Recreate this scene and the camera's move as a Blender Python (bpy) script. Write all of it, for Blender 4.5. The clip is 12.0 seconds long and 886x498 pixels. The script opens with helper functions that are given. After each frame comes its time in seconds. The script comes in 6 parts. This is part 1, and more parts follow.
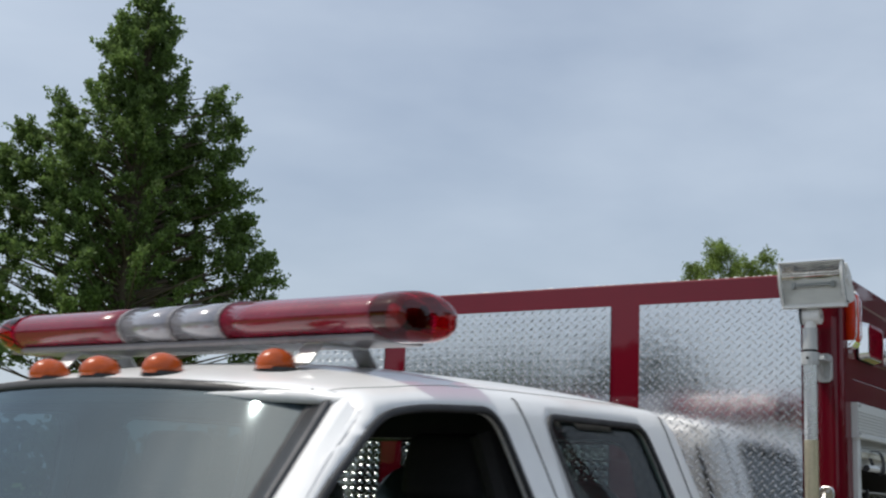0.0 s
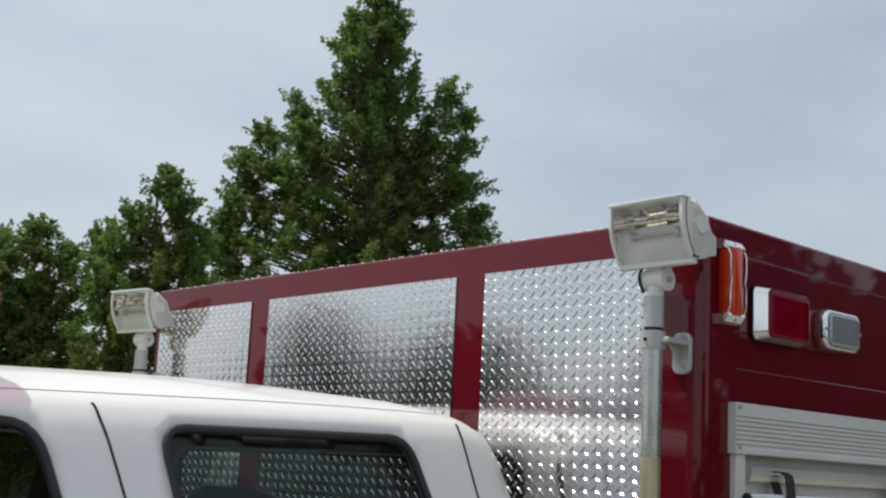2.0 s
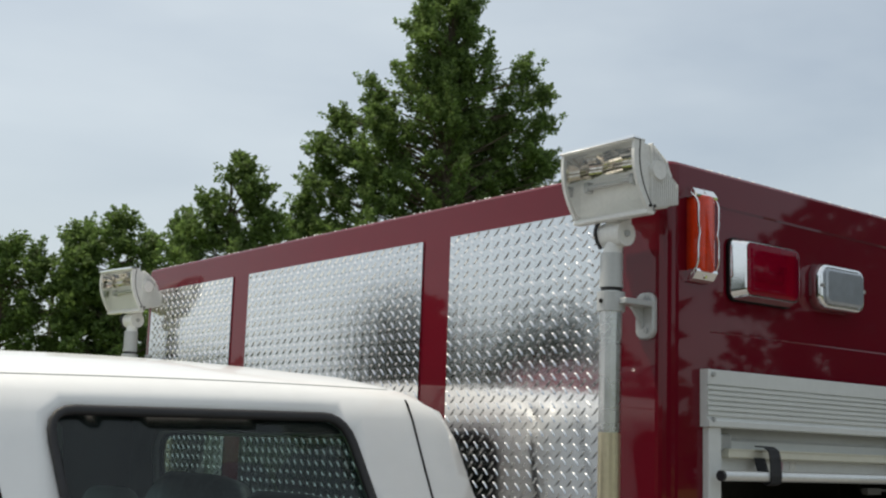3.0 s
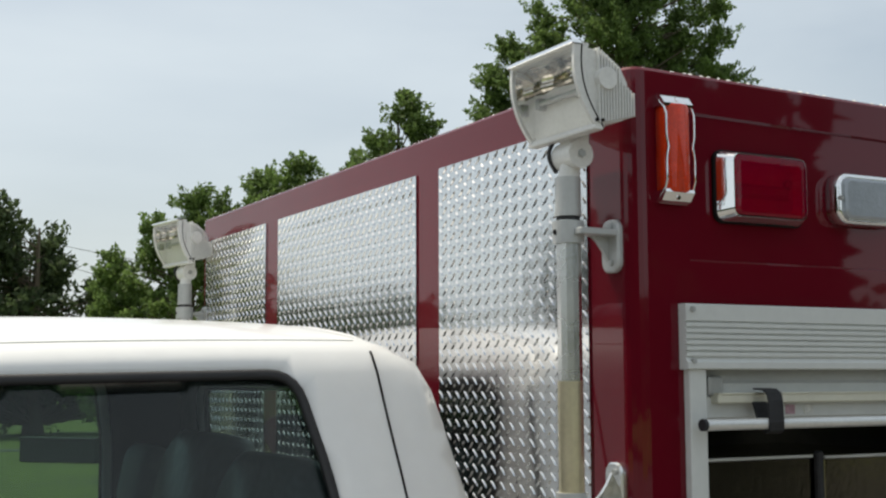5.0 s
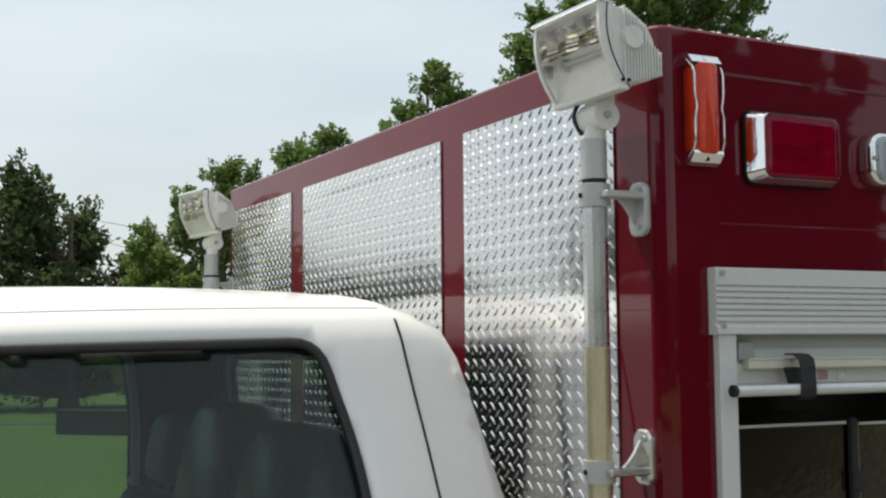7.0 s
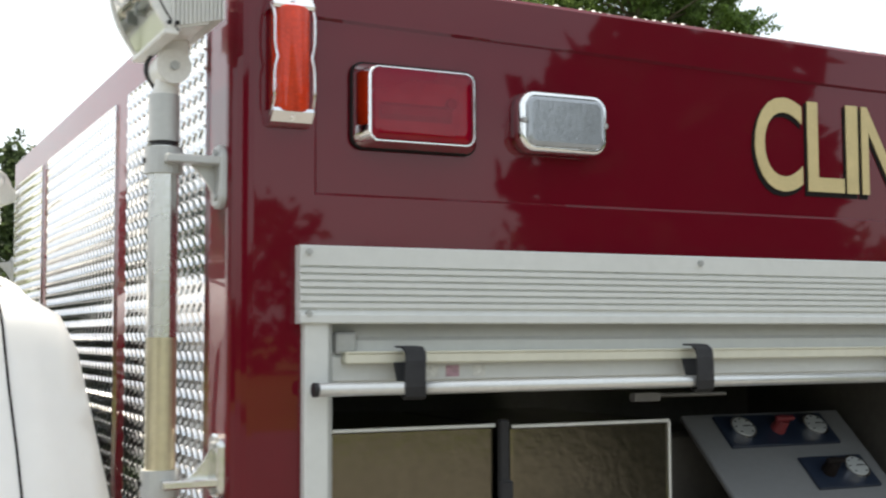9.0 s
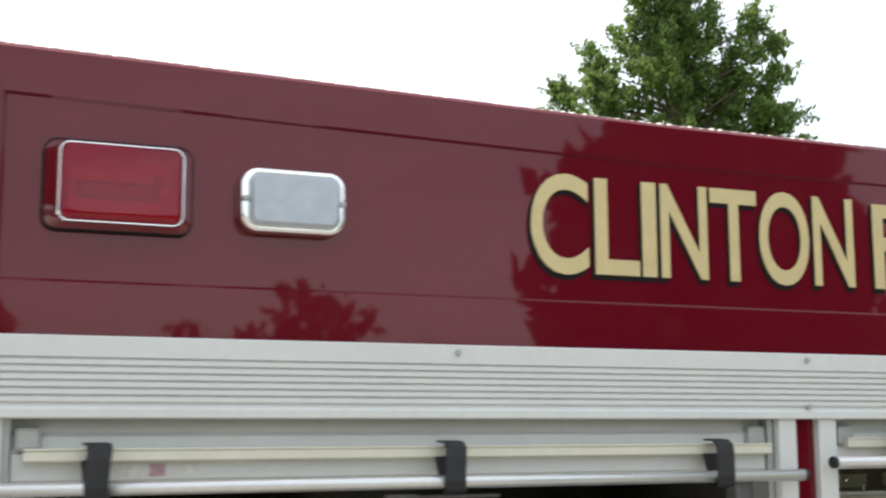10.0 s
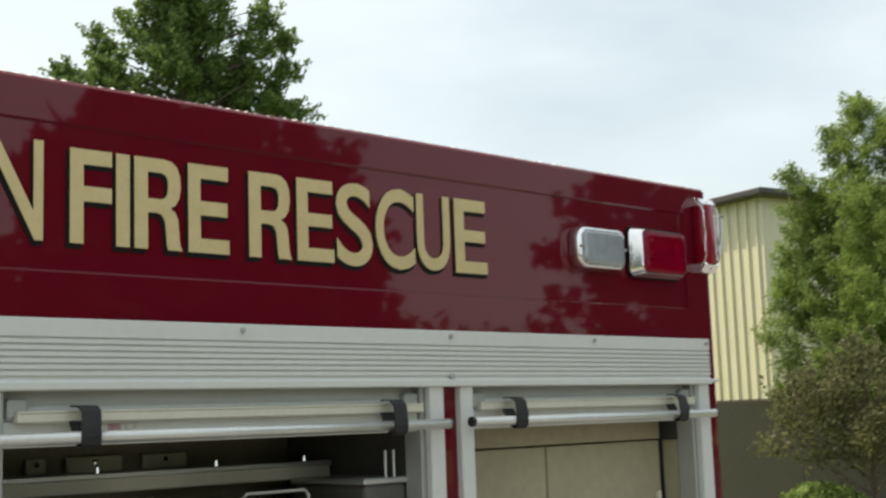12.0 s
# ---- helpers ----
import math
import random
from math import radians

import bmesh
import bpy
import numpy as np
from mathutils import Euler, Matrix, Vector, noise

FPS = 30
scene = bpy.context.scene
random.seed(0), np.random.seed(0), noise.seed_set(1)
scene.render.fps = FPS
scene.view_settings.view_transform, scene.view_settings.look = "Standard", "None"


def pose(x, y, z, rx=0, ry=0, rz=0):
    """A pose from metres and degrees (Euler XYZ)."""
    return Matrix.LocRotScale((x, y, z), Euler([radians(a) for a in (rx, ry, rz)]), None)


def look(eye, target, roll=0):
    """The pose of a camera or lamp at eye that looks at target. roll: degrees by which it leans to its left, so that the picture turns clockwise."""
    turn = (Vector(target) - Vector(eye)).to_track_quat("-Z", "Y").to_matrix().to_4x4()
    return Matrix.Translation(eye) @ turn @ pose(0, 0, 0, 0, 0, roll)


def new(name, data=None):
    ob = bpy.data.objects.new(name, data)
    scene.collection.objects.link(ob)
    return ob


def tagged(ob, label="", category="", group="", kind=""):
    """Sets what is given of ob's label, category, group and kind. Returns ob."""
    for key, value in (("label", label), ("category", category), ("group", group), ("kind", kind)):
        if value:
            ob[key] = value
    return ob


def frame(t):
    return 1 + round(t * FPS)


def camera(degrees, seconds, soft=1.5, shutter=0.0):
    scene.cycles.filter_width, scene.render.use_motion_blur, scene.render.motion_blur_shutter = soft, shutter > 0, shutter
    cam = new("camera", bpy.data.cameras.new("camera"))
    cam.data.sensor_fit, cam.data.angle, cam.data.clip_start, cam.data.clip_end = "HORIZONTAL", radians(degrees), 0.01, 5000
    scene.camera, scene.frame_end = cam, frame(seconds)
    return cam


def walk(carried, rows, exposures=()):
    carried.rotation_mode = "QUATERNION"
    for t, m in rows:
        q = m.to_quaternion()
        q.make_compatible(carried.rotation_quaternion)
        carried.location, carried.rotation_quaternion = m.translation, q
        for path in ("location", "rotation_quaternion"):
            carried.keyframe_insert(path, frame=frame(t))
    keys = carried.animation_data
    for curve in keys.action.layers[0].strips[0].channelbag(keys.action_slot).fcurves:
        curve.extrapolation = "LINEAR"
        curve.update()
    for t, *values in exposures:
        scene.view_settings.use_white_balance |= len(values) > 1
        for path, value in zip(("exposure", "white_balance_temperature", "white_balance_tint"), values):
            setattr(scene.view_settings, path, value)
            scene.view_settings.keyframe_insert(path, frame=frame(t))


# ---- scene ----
cam = camera(38.7, 12.0, soft=2.2, shutter=0.3)
PATH = [
    (0, (-4.016, -1.145, 1.653), (-2.383, -0.056, 2.036), 2.4),
    (0.5, (-3.419, -1.348, 1.737), (-1.832, -0.188, 2.105), 1.5),
    (1, (-3.028, -1.51, 1.731), (-1.518, -0.233, 2.03), 0.8),
    (1.5, (-2.654, -1.608, 1.765), (-1.236, -0.238, 2.102), 2.1),
    (2, (-2.27, -1.667, 1.809), (-0.957, -0.199, 2.161), 2.9),
    (2.5, (-2.043, -1.664, 1.803), (-0.784, -0.148, 2.142), 2.7),
    (4.3, (-1.35, -1.739, 1.884), (-0.365, -0.019, 2.152), 0.0),
    (4.5, (-1.308, -1.739, 1.869), (-0.348, -0.004, 2.129), -0.1),
    (5, (-1.29, -1.729, 1.871), (-0.352, 0.025, 2.077), -0.2),
    (5.5, (-1.3, -1.718, 1.867), (-0.372, 0.047, 2.027), -0.2),
    (6, (-1.305, -1.707, 1.868), (-0.393, 0.068, 2.005), -0.2),
    (6.5, (-1.31, -1.697, 1.875), (-0.414, 0.085, 2.019), -0.4),
    (8.3, (-0.851, -1.716, 1.813), (0.06, 0.054, 2.007), -1.2),
    (8.5, (-0.773, -1.706, 1.845), (0.153, 0.06, 2.001), -0.8),
    (9, (-0.506, -1.731, 1.87), (0.363, 0.064, 2.006), -0.2),
    (9.5, (-0.258, -1.821, 1.892), (0.526, 0.01, 2.064), 0.1),
    (10, (0.023, -1.805, 1.867), (0.792, 0.018, 2.154), -0.2),
    (10.5, (0.291, -1.764, 1.855), (1.434, -0.157, 2.187), -1.4),
    (11, (0.451, -1.829, 1.823), (1.841, -0.434, 2.173), -2.2),
    (11.5, (0.564, -1.937, 1.806), (1.988, -0.573, 2.142), -2.0),
    (12, (0.688, -1.864, 1.82), (2.059, -0.433, 2.089), -2.0),
]
EXPOSURES = [(0, 0.07, 6500, 10), (0.5, -0.04, 6500, 10), (1.0, 0.0, 6650, 10), (2.5, 0.18, 7050, 8), (4.5, 0.24, 7150, 7), (6.5, 0.38, 7200, 7), (8.5, 0.70, 7350, 8), (9.0, 1.15, 7400, 9), (9.5, 1.40, 7400, 11), (10.5, 1.30, 7250, 10), (11, 1.0, 7350, 8), (12, 0.80, 7650, 5)]
walk(cam, [(t, look(eye, target, roll)) for t, eye, target, roll in PATH], EXPOSURES)

# ---- world, sun ----
world = bpy.data.worlds.new("world")
scene.world = world
world.use_nodes = True
wn, wl = world.node_tree.nodes, world.node_tree.links
sky = wn.new("ShaderNodeTexSky")
sky.sky_type = 'NISHITA'
sky.sun_disc = False
SUN_EL, SUN_AZ = 66.0, 122.0          # degrees; azimuth counted from +x towards +y
sky.sun_elevation = radians(SUN_EL)
sky.sun_rotation = radians(90 - SUN_AZ)
sky.air_density, sky.dust_density, sky.ozone_density = 1.0, 3.0, 2.0
haze_tc = wn.new("ShaderNodeTexCoord")
haze_map = wn.new("ShaderNodeMapping")
haze_map.inputs["Scale"].default_value = (1.0, 1.6, 4.0)
haze_noise = wn.new("ShaderNodeTexNoise")
haze_noise.inputs["Scale"].default_value = 1.7
haze_noise.inputs["Detail"].default_value = 5.0
haze_ramp = wn.new("ShaderNodeValToRGB")
haze_ramp.color_ramp.elements[0].position, haze_ramp.color_ramp.elements[0].color = 0.25, (0.35, 0.35, 0.35, 1)
haze_ramp.color_ramp.elements[1].position, haze_ramp.color_ramp.elements[1].color = 0.75, (0.8, 0.8, 0.8, 1)
haze_mix = wn.new("ShaderNodeMixRGB")
haze_mix.inputs["Color2"].default_value = (6.6, 7.5, 8.6, 1)
wl.new(haze_tc.outputs["Generated"], haze_map.inputs["Vector"])
wl.new(haze_map.outputs["Vector"], haze_noise.inputs["Vector"])
wl.new(haze_noise.outputs["Fac"], haze_ramp.inputs["Fac"])
wl.new(haze_ramp.outputs["Color"], haze_mix.inputs["Fac"])
wl.new(sky.outputs["Color"], haze_mix.inputs["Color1"])
wl.new(haze_mix.outputs["Color"], wn["Background"].inputs["Color"])
wn["Background"].inputs["Strength"].default_value = 0.10
sun_data = bpy.data.lights.new("sun", 'SUN')
sun_data.energy, sun_data.angle, sun_data.color = 3.0, radians(1.0), (1.0, 0.95, 0.87)
sun = new("sun", sun_data)
sd = Vector((math.cos(radians(SUN_AZ)) * math.cos(radians(SUN_EL)), math.sin(radians(SUN_AZ)) * math.cos(radians(SUN_EL)), math.sin(radians(SUN_EL))))
sun.matrix_world = look(tuple(sd * 60), (0, 0, 0))


# ---- materials ----
def material(name, color, rough=0.5, metal=0.0, vary=0.12, scale=6.0, bump=0.0, bump_scale=60.0, coat=0.0, spec=0.5, island=0.0, transmission=0.0, dirt=0.0):
    """A principled material whose colour wanders at two scales, with fine relief."""
    m = bpy.data.materials.new(name)
    m.use_nodes = True
    n, l = m.node_tree.nodes, m.node_tree.links
    b = n["Principled BSDF"]
    b.inputs["Metallic"].default_value = metal
    b.inputs["Roughness"].default_value = rough
    b.inputs["Coat Weight"].default_value = coat
    b.inputs["Coat Roughness"].default_value = 0.03
    b.inputs["Specular IOR Level"].default_value = spec
    b.inputs["Transmission Weight"].default_value = transmission
    tc = n.new("ShaderNodeTexCoord")
    a = n.new("ShaderNodeTexNoise")
    a.inputs["Scale"].default_value, a.inputs["Detail"].default_value = scale, 6.0
    f = n.new("ShaderNodeTexNoise")
    f.inputs["Scale"].default_value, f.inputs["Detail"].default_value = scale * 11, 4.0
    l.new(tc.outputs["Object"], a.inputs["Vector"])
    l.new(tc.outputs["Object"], f.inputs["Vector"])
    add = n.new("ShaderNodeMath")
    add.operation = 'ADD'
    l.new(a.outputs["Fac"], add.inputs[0])
    l.new(f.outputs["Fac"], add.inputs[1])
    rng = n.new("ShaderNodeMapRange")
    rng.inputs["From Min"].default_value, rng.inputs["From Max"].default_value = 0.6, 1.4
    rng.inputs["To Min"].default_value, rng.inputs["To Max"].default_value = 1 - vary, 1 + vary
    l.new(add.outputs[0], rng.inputs["Value"])
    mul = n.new("ShaderNodeMixRGB")
    mul.blend_type = 'MULTIPLY'
    mul.inputs["Fac"].default_value = 1.0
    mul.inputs["Color1"].default_value = (*color, 1)
    l.new(rng.outputs["Result"], mul.inputs["Color2"])
    out = mul.outputs["Color"]
    if island:
        geo = n.new("ShaderNodeNewGeometry")
        r2 = n.new("ShaderNodeMapRange")
        r2.inputs["To Min"].default_value, r2.inputs["To Max"].default_value = 1 - island, 1 + island
        l.new(geo.outputs["Random Per Island"], r2.inputs["Value"])
        m2 = n.new("ShaderNodeMixRGB")
        m2.blend_type = 'MULTIPLY'
        m2.inputs["Fac"].default_value = 1.0
        l.new(out, m2.inputs["Color1"])
        l.new(r2.outputs["Result"], m2.inputs["Color2"])
        out = m2.outputs["Color"]
    if dirt:
        d = n.new("ShaderNodeTexNoise")
        d.inputs["Scale"].default_value, d.inputs["Detail"].default_value = 2.3, 9.0
        l.new(tc.outputs["Object"], d.inputs["Vector"])
        dr = n.new("ShaderNodeMapRange")
        dr.inputs["From Min"].default_value, dr.inputs["From Max"].default_value = 0.55, 0.75
        dr.inputs["To Max"].default_value = dirt
        l.new(d.outputs["Fac"], dr.inputs["Value"])
        m3 = n.new("ShaderNodeMixRGB")
        m3.inputs["Color2"].default_value = (0.30, 0.26, 0.20, 1)
        l.new(dr.outputs["Result"], m3.inputs["Fac"])
        l.new(out, m3.inputs["Color1"])
        out = m3.outputs["Color"]
    l.new(out, b.inputs["Base Color"])
    rr = n.new("ShaderNodeMapRange")
    rr.inputs["From Min"].default_value, rr.inputs["From Max"].default_value = 0.3, 0.7
    rr.inputs["To Min"].default_value, rr.inputs["To Max"].default_value = max(rough * 0.85, 0.0), min(rough * 1.15, 1.0)
    l.new(a.outputs["Fac"], rr.inputs["Value"])
    l.new(rr.outputs["Result"], b.inputs["Roughness"])
    if bump:
        bn = n.new("ShaderNodeTexNoise")
        bn.inputs["Scale"].default_value, bn.inputs["Detail"].default_value = bump_scale, 5.0
        l.new(tc.outputs["Object"], bn.inputs["Vector"])
        bu = n.new("ShaderNodeBump")
        bu.inputs["Strength"].default_value, bu.inputs["Distance"].default_value = bump, 0.01
        l.new(bn.outputs["Fac"], bu.inputs["Height"])
        l.new(bu.outputs["Normal"], b.inputs["Normal"])
        if coat:
            l.new(bu.outputs["Normal"], b.inputs["Coat Normal"])
    return m


def pane(name, tint, gloss=1.0, base=0.05, dust_veil=0.0, rough=0.02, film=(0.54, 0.62, 0.60), shine=(1.0, 1.0, 1.0)):
    """Thin tinted glass: it lets light through, mirrors by its Fresnel share, and may carry a dusty film or painted-in
    haze.
    """
    m = bpy.data.materials.new(name)
    m.use_nodes = True
    n, l = m.node_tree.nodes, m.node_tree.links
    n.remove(n["Principled BSDF"])
    tr = n.new("ShaderNodeBsdfTransparent")
    tr.inputs["Color"].default_value = (*tint, 1)
    gl = n.new("ShaderNodeBsdfGlossy")
    gl.inputs["Roughness"].default_value = rough
    gl.inputs["Color"].default_value = (gloss * shine[0], gloss * shine[1], gloss * shine[2], 1)
    lw = n.new("ShaderNodeLayerWeight")
    lw.inputs["Blend"].default_value = 0.5
    pw = n.new("ShaderNodeMath")
    pw.operation = 'POWER'
    pw.inputs[1].default_value = 5.0
    l.new(lw.outputs["Facing"], pw.inputs[0])
    fr = n.new("ShaderNodeMath")
    fr.operation = 'MULTIPLY_ADD'
    fr.inputs[1].default_value, fr.inputs[2].default_value = 0.9, base
    l.new(pw.outputs[0], fr.inputs[0])
    mx = n.new("ShaderNodeMixShader")
    l.new(fr.outputs[0], mx.inputs["Fac"])
    l.new(tr.outputs["BSDF"], mx.inputs[1])
    l.new(gl.outputs["BSDF"], mx.inputs[2])
    last = mx.outputs["Shader"]
    if dust_veil:
        df = n.new("ShaderNodeBsdfDiffuse")
        df.inputs["Color"].default_value = (*film, 1)
        tc = n.new("ShaderNodeTexCoord")
        ns = n.new("ShaderNodeTexNoise")
        ns.inputs["Scale"].default_value, ns.inputs["Detail"].default_value = 7.0, 8.0
        l.new(tc.outputs["Object"], ns.inputs["Vector"])
        mr = n.new("ShaderNodeMapRange")
        mr.inputs["From Min"].default_value, mr.inputs["From Max"].default_value = 0.3, 0.7
        mr.inputs["To Min"].default_value, mr.inputs["To Max"].default_value = dust_veil * 0.6, dust_veil * 1.4
        l.new(ns.outputs["Fac"], mr.inputs["Value"])
        m2 = n.new("ShaderNodeMixShader")
        l.new(mr.outputs["Result"], m2.inputs["Fac"])
        l.new(last, m2.inputs[1])
        l.new(df.outputs["BSDF"], m2.inputs[2])
        last = m2.outputs["Shader"]
    l.new(last, n["Material Output"].inputs["Surface"])
    return m


def foliage(name, color, rough=0.6):
    """Leaves: diffuse and translucent, each leaf a little different."""
    m = material(name, color, rough, vary=0.35, scale=1.2, island=0.45, spec=0.25)
    n, l = m.node_tree.nodes, m.node_tree.links
    b = n["Principled BSDF"]
    t = n.new("ShaderNodeBsdfTranslucent")
    src = b.inputs["Base Color"].links[0].from_socket
    l.new(src, t.inputs["Color"])
    mx = n.new("ShaderNodeMixShader")
    mx.inputs["Fac"].default_value = 0.5
    l.new(b.outputs["BSDF"], mx.inputs[1])
    l.new(t.outputs["BSDF"], mx.inputs[2])
    l.new(mx.outputs["Shader"], n["Material Output"].inputs["Surface"])
    return m


M_RED = material("red_paint", (0.118, 0.0013, 0.0088), 0.45, 0.0, 0.05, 1.5, 0.006, 3.0, coat=0.80, spec=0.05)
M_WHITE = material("white_paint", (0.84, 0.84, 0.83), 0.35, 0.0, 0.03, 2.0, 0.008, 4.0, coat=0.55)
M_PLATE = material("diamond_plate_aluminium", (0.70, 0.71, 0.72), 0.11, 1.0, 0.05, 9.0, 0.03, 30.0)
M_ALU = material("brushed_aluminium", (0.66, 0.67, 0.66), 0.42, 0.85, 0.08, 12.0, 0.03, 140.0)
M_ANOD = material("anodised_aluminium", (0.62, 0.635, 0.615), 0.6, 0.0, 0.05, 5.0, 0.02, 180.0)
M_CHROME = material("chrome", (0.9, 0.9, 0.9), 0.06, 1.0, 0.03, 20.0)
M_CAST = material("white_cast_metal", (0.74, 0.74, 0.71), 0.45, 0.0, 0.10, 14.0, 0.06, 90.0, dirt=0.25)
M_GREYCAST = material("grey_cast_metal", (0.42, 0.43, 0.42), 0.45, 0.4, 0.08, 14.0, 0.05, 90.0)
M_RUBBER = material("black_rubber", (0.018, 0.018, 0.02), 0.6, 0.0, 0.2, 20.0, 0.05, 200.0)
M_STRAP = material("black_webbing", (0.02, 0.02, 0.022), 0.8, 0.0, 0.25, 60.0, 0.2, 400.0)
M_GOLD = material("gold_leaf_lettering", (0.62, 0.50, 0.26), 0.45, 0.25, 0.10, 30.0, 0.03, 160.0)
M_BLACK = material("black_vinyl", (0.008, 0.006, 0.006), 0.6, spec=0.15)
M_ORANGE = material("orange_lens", (0.62, 0.038, 0.006), 0.15, 0.0, 0.25, 25.0, 0.05, 120.0, coat=0.4, spec=0.3)
M_REDLENS = material("red_lens", (0.25, 0.003, 0.016), 0.12, 0.0, 0.25, 14.0, coat=0.5, spec=0.2)
M_CLEARLENS = material("clear_lens_over_diodes", (0.33, 0.36, 0.39), 0.14, 0.3, 0.15, 40.0, 0.05, 150.0, coat=1.0)
M_BARWHITE = material("clear_dome", (0.28, 0.28, 0.31), 0.14, 0.2, 0.15, 10.0, coat=1.0)
# the teal film paints a haze of reflections over the dark cab inside
M_GLASS = pane("tinted_glass", (0.42, 0.55, 0.53), gloss=0.8, base=0.04, dust_veil=0.045, film=(0.26, 0.34, 0.34))
# bluish film and shine put the mirrored sky into the glass colour
M_SHIELD = pane("windshield_glass", (0.07, 0.12, 0.14), base=0.13, shine=(0.80, 0.95, 1.0), dust_veil=0.04, film=(0.24, 0.37, 0.46))
M_LENS = pane("lamp_glass", (0.92, 0.92, 0.90), base=0.05, dust_veil=0.008)
M_SEAT = material("grey_seat_cloth", (0.05, 0.075, 0.075), 0.85, 0.0, 0.2, 20.0, 0.2, 300.0)
M_TRIMDARK = material("dark_cab_trim", (0.03, 0.03, 0.033), 0.7, 0.0, 0.2, 10.0, 0.1, 200.0)
M_FILM = material("crumpled_clear_plastic_over_cloth", (0.075, 0.10, 0.10), 0.35, 0.0, 0.35, 7.0, 0.6, 13.0, coat=0.25)
M_STEEL = material("dull_stainless_steel", (0.155, 0.135, 0.10), 0.12, 0.9, 0.15, 5.0, 0.03, 60.0)
M_CREAM = material("cream_locker_paint", (0.36, 0.33, 0.225), 0.5, 0.0, 0.12, 4.0, 0.03, 60.0)
M_PANEL = material("light_grey_panel", (0.171, 0.176, 0.182), 0.4, 0.0, 0.06, 8.0)
M_BLUE = material("blue_gauge_plate", (0.010, 0.018, 0.036), 0.4)
M_GAUGE = material("gauge_face", (0.34, 0.36, 0.36), 0.3)
M_INNER = material("compartment_grey", (0.105, 0.10, 0.092), 0.55, 0.2, 0.2, 6.0, 0.04, 80.0)
M_BARK = material("bark", (0.11, 0.085, 0.06), 0.9, 0.0, 0.35, 6.0, 0.5, 25.0)
M_LEAF = foliage("conifer_leaf", (0.150, 0.225, 0.070))
M_LEAF2 = foliage("willow_leaf", (0.205, 0.275, 0.078))
M_LEAF4 = foliage("bronze_leaf", (0.125, 0.125, 0.06))
M_LEAF3 = foliage("far_leaf", (0.07, 0.10, 0.045))
M_LEAF5 = foliage("dark_oak_leaf", (0.030, 0.042, 0.018))
M_GRASS = material("grass", (0.13, 0.17, 0.024), 0.9, 0.0, 0.35, 0.35, 0.4, 30.0)
M_CONCRETE = material("concrete", (0.175, 0.17, 0.16), 0.85, 0.0, 0.18, 0.8, 0.2, 60.0)
M_SIDING = material("cream_steel_siding", (0.62, 0.58, 0.44), 0.5, 0.0, 0.06, 1.5)
M_BROWN = material("dark_brown_wainscot", (0.105, 0.088, 0.072), 0.6, 0.0, 0.15, 2.0, 0.1, 20.0)
M_ROOF = material("dark_roof_trim", (0.05, 0.045, 0.045), 0.5, 0.0, 0.1, 3.0)
M_TYRE = material("tyre", (0.02, 0.02, 0.02), 0.85)
M_DARKFAR = material("dark_far_wall", (0.06, 0.065, 0.06), 0.8, 0.0, 0.2, 2.0)


# ---- mesh helpers ----
def link(name, mesh, mats, parent=None, label=""):
    ob = new(name, mesh)
    for m in (mats if isinstance(mats, (list, tuple)) else [mats]):
        mesh.materials.append(m)
    if parent is not None:
        ob.parent = parent
        if parent.type == 'EMPTY':
            ob.matrix_parent_inverse = Matrix.Translation(-parent.location)
    if label:
        ob["label"] = label
    return ob


def part(name, bm, mats, parent=None, label="", smooth=False):
    mesh = bpy.data.meshes.new(name)
    bm.normal_update()
    bm.to_mesh(mesh)
    bm.free()
    if smooth:
        for p in mesh.polygons:
            p.use_smooth = True
    return link(name, mesh, mats, parent, label)


def raw(name, verts, faces, mats, parent=None, label="", smooth=False):
    mesh = bpy.data.meshes.new(name)
    mesh.from_pydata([tuple(v) for v in verts], [], faces)
    mesh.update()
    if smooth:
        for p in mesh.polygons:
            p.use_smooth = True
    return link(name, mesh, mats, parent, label)


def thing(name, at, label, category, group="", kind=""):
    e = new(name)
    e.location = at
    e.empty_display_size = 0.2
    return tagged(e, label, category, group, kind)


def box(bm, x0, x1, y0, y1, z0, z1, bevel=0.0, seg=2, m=None):
    r = bmesh.ops.create_cube(bm, size=1.0)
    vs = r["verts"]
    for v in vs:
        v.co = Vector((x0 + (v.co.x + 0.5) * (x1 - x0), y0 + (v.co.y + 0.5) * (y1 - y0), z0 + (v.co.z + 0.5) * (z1 - z0)))
    if bevel:
        es = list({e for v in vs for e in v.link_edges})
        r = bmesh.ops.bevel(bm, geom=es, offset=bevel, segments=seg, affect='EDGES', profile=0.5)
        vs = list({v for f in r["faces"] for v in f.verts} | {v for v in vs if v.is_valid})
    if m is not None:
        bmesh.ops.transform(bm, matrix=m, verts=vs)
    return vs


def tube(bm, p, q, r0, r1=None, seg=16, caps=True):
    p, q = Vector(p), Vector(q)
    d = q - p
    m = Matrix.Translation((p + q) / 2) @ d.to_track_quat('Z', 'Y').to_matrix().to_4x4()
    return bmesh.ops.create_cone(bm, cap_ends=caps, segments=seg, radius1=r0, radius2=r1 if r1 is not None else r0, depth=d.length, matrix=m)["verts"]


def ball(bm, c, sx, sy, sz, seg=16):
    m = Matrix.Translation(c) @ Matrix.Diagonal((sx, sy, sz, 1))
    return bmesh.ops.create_uvsphere(bm, u_segments=seg, v_segments=seg // 2, radius=1.0, matrix=m)["verts"]


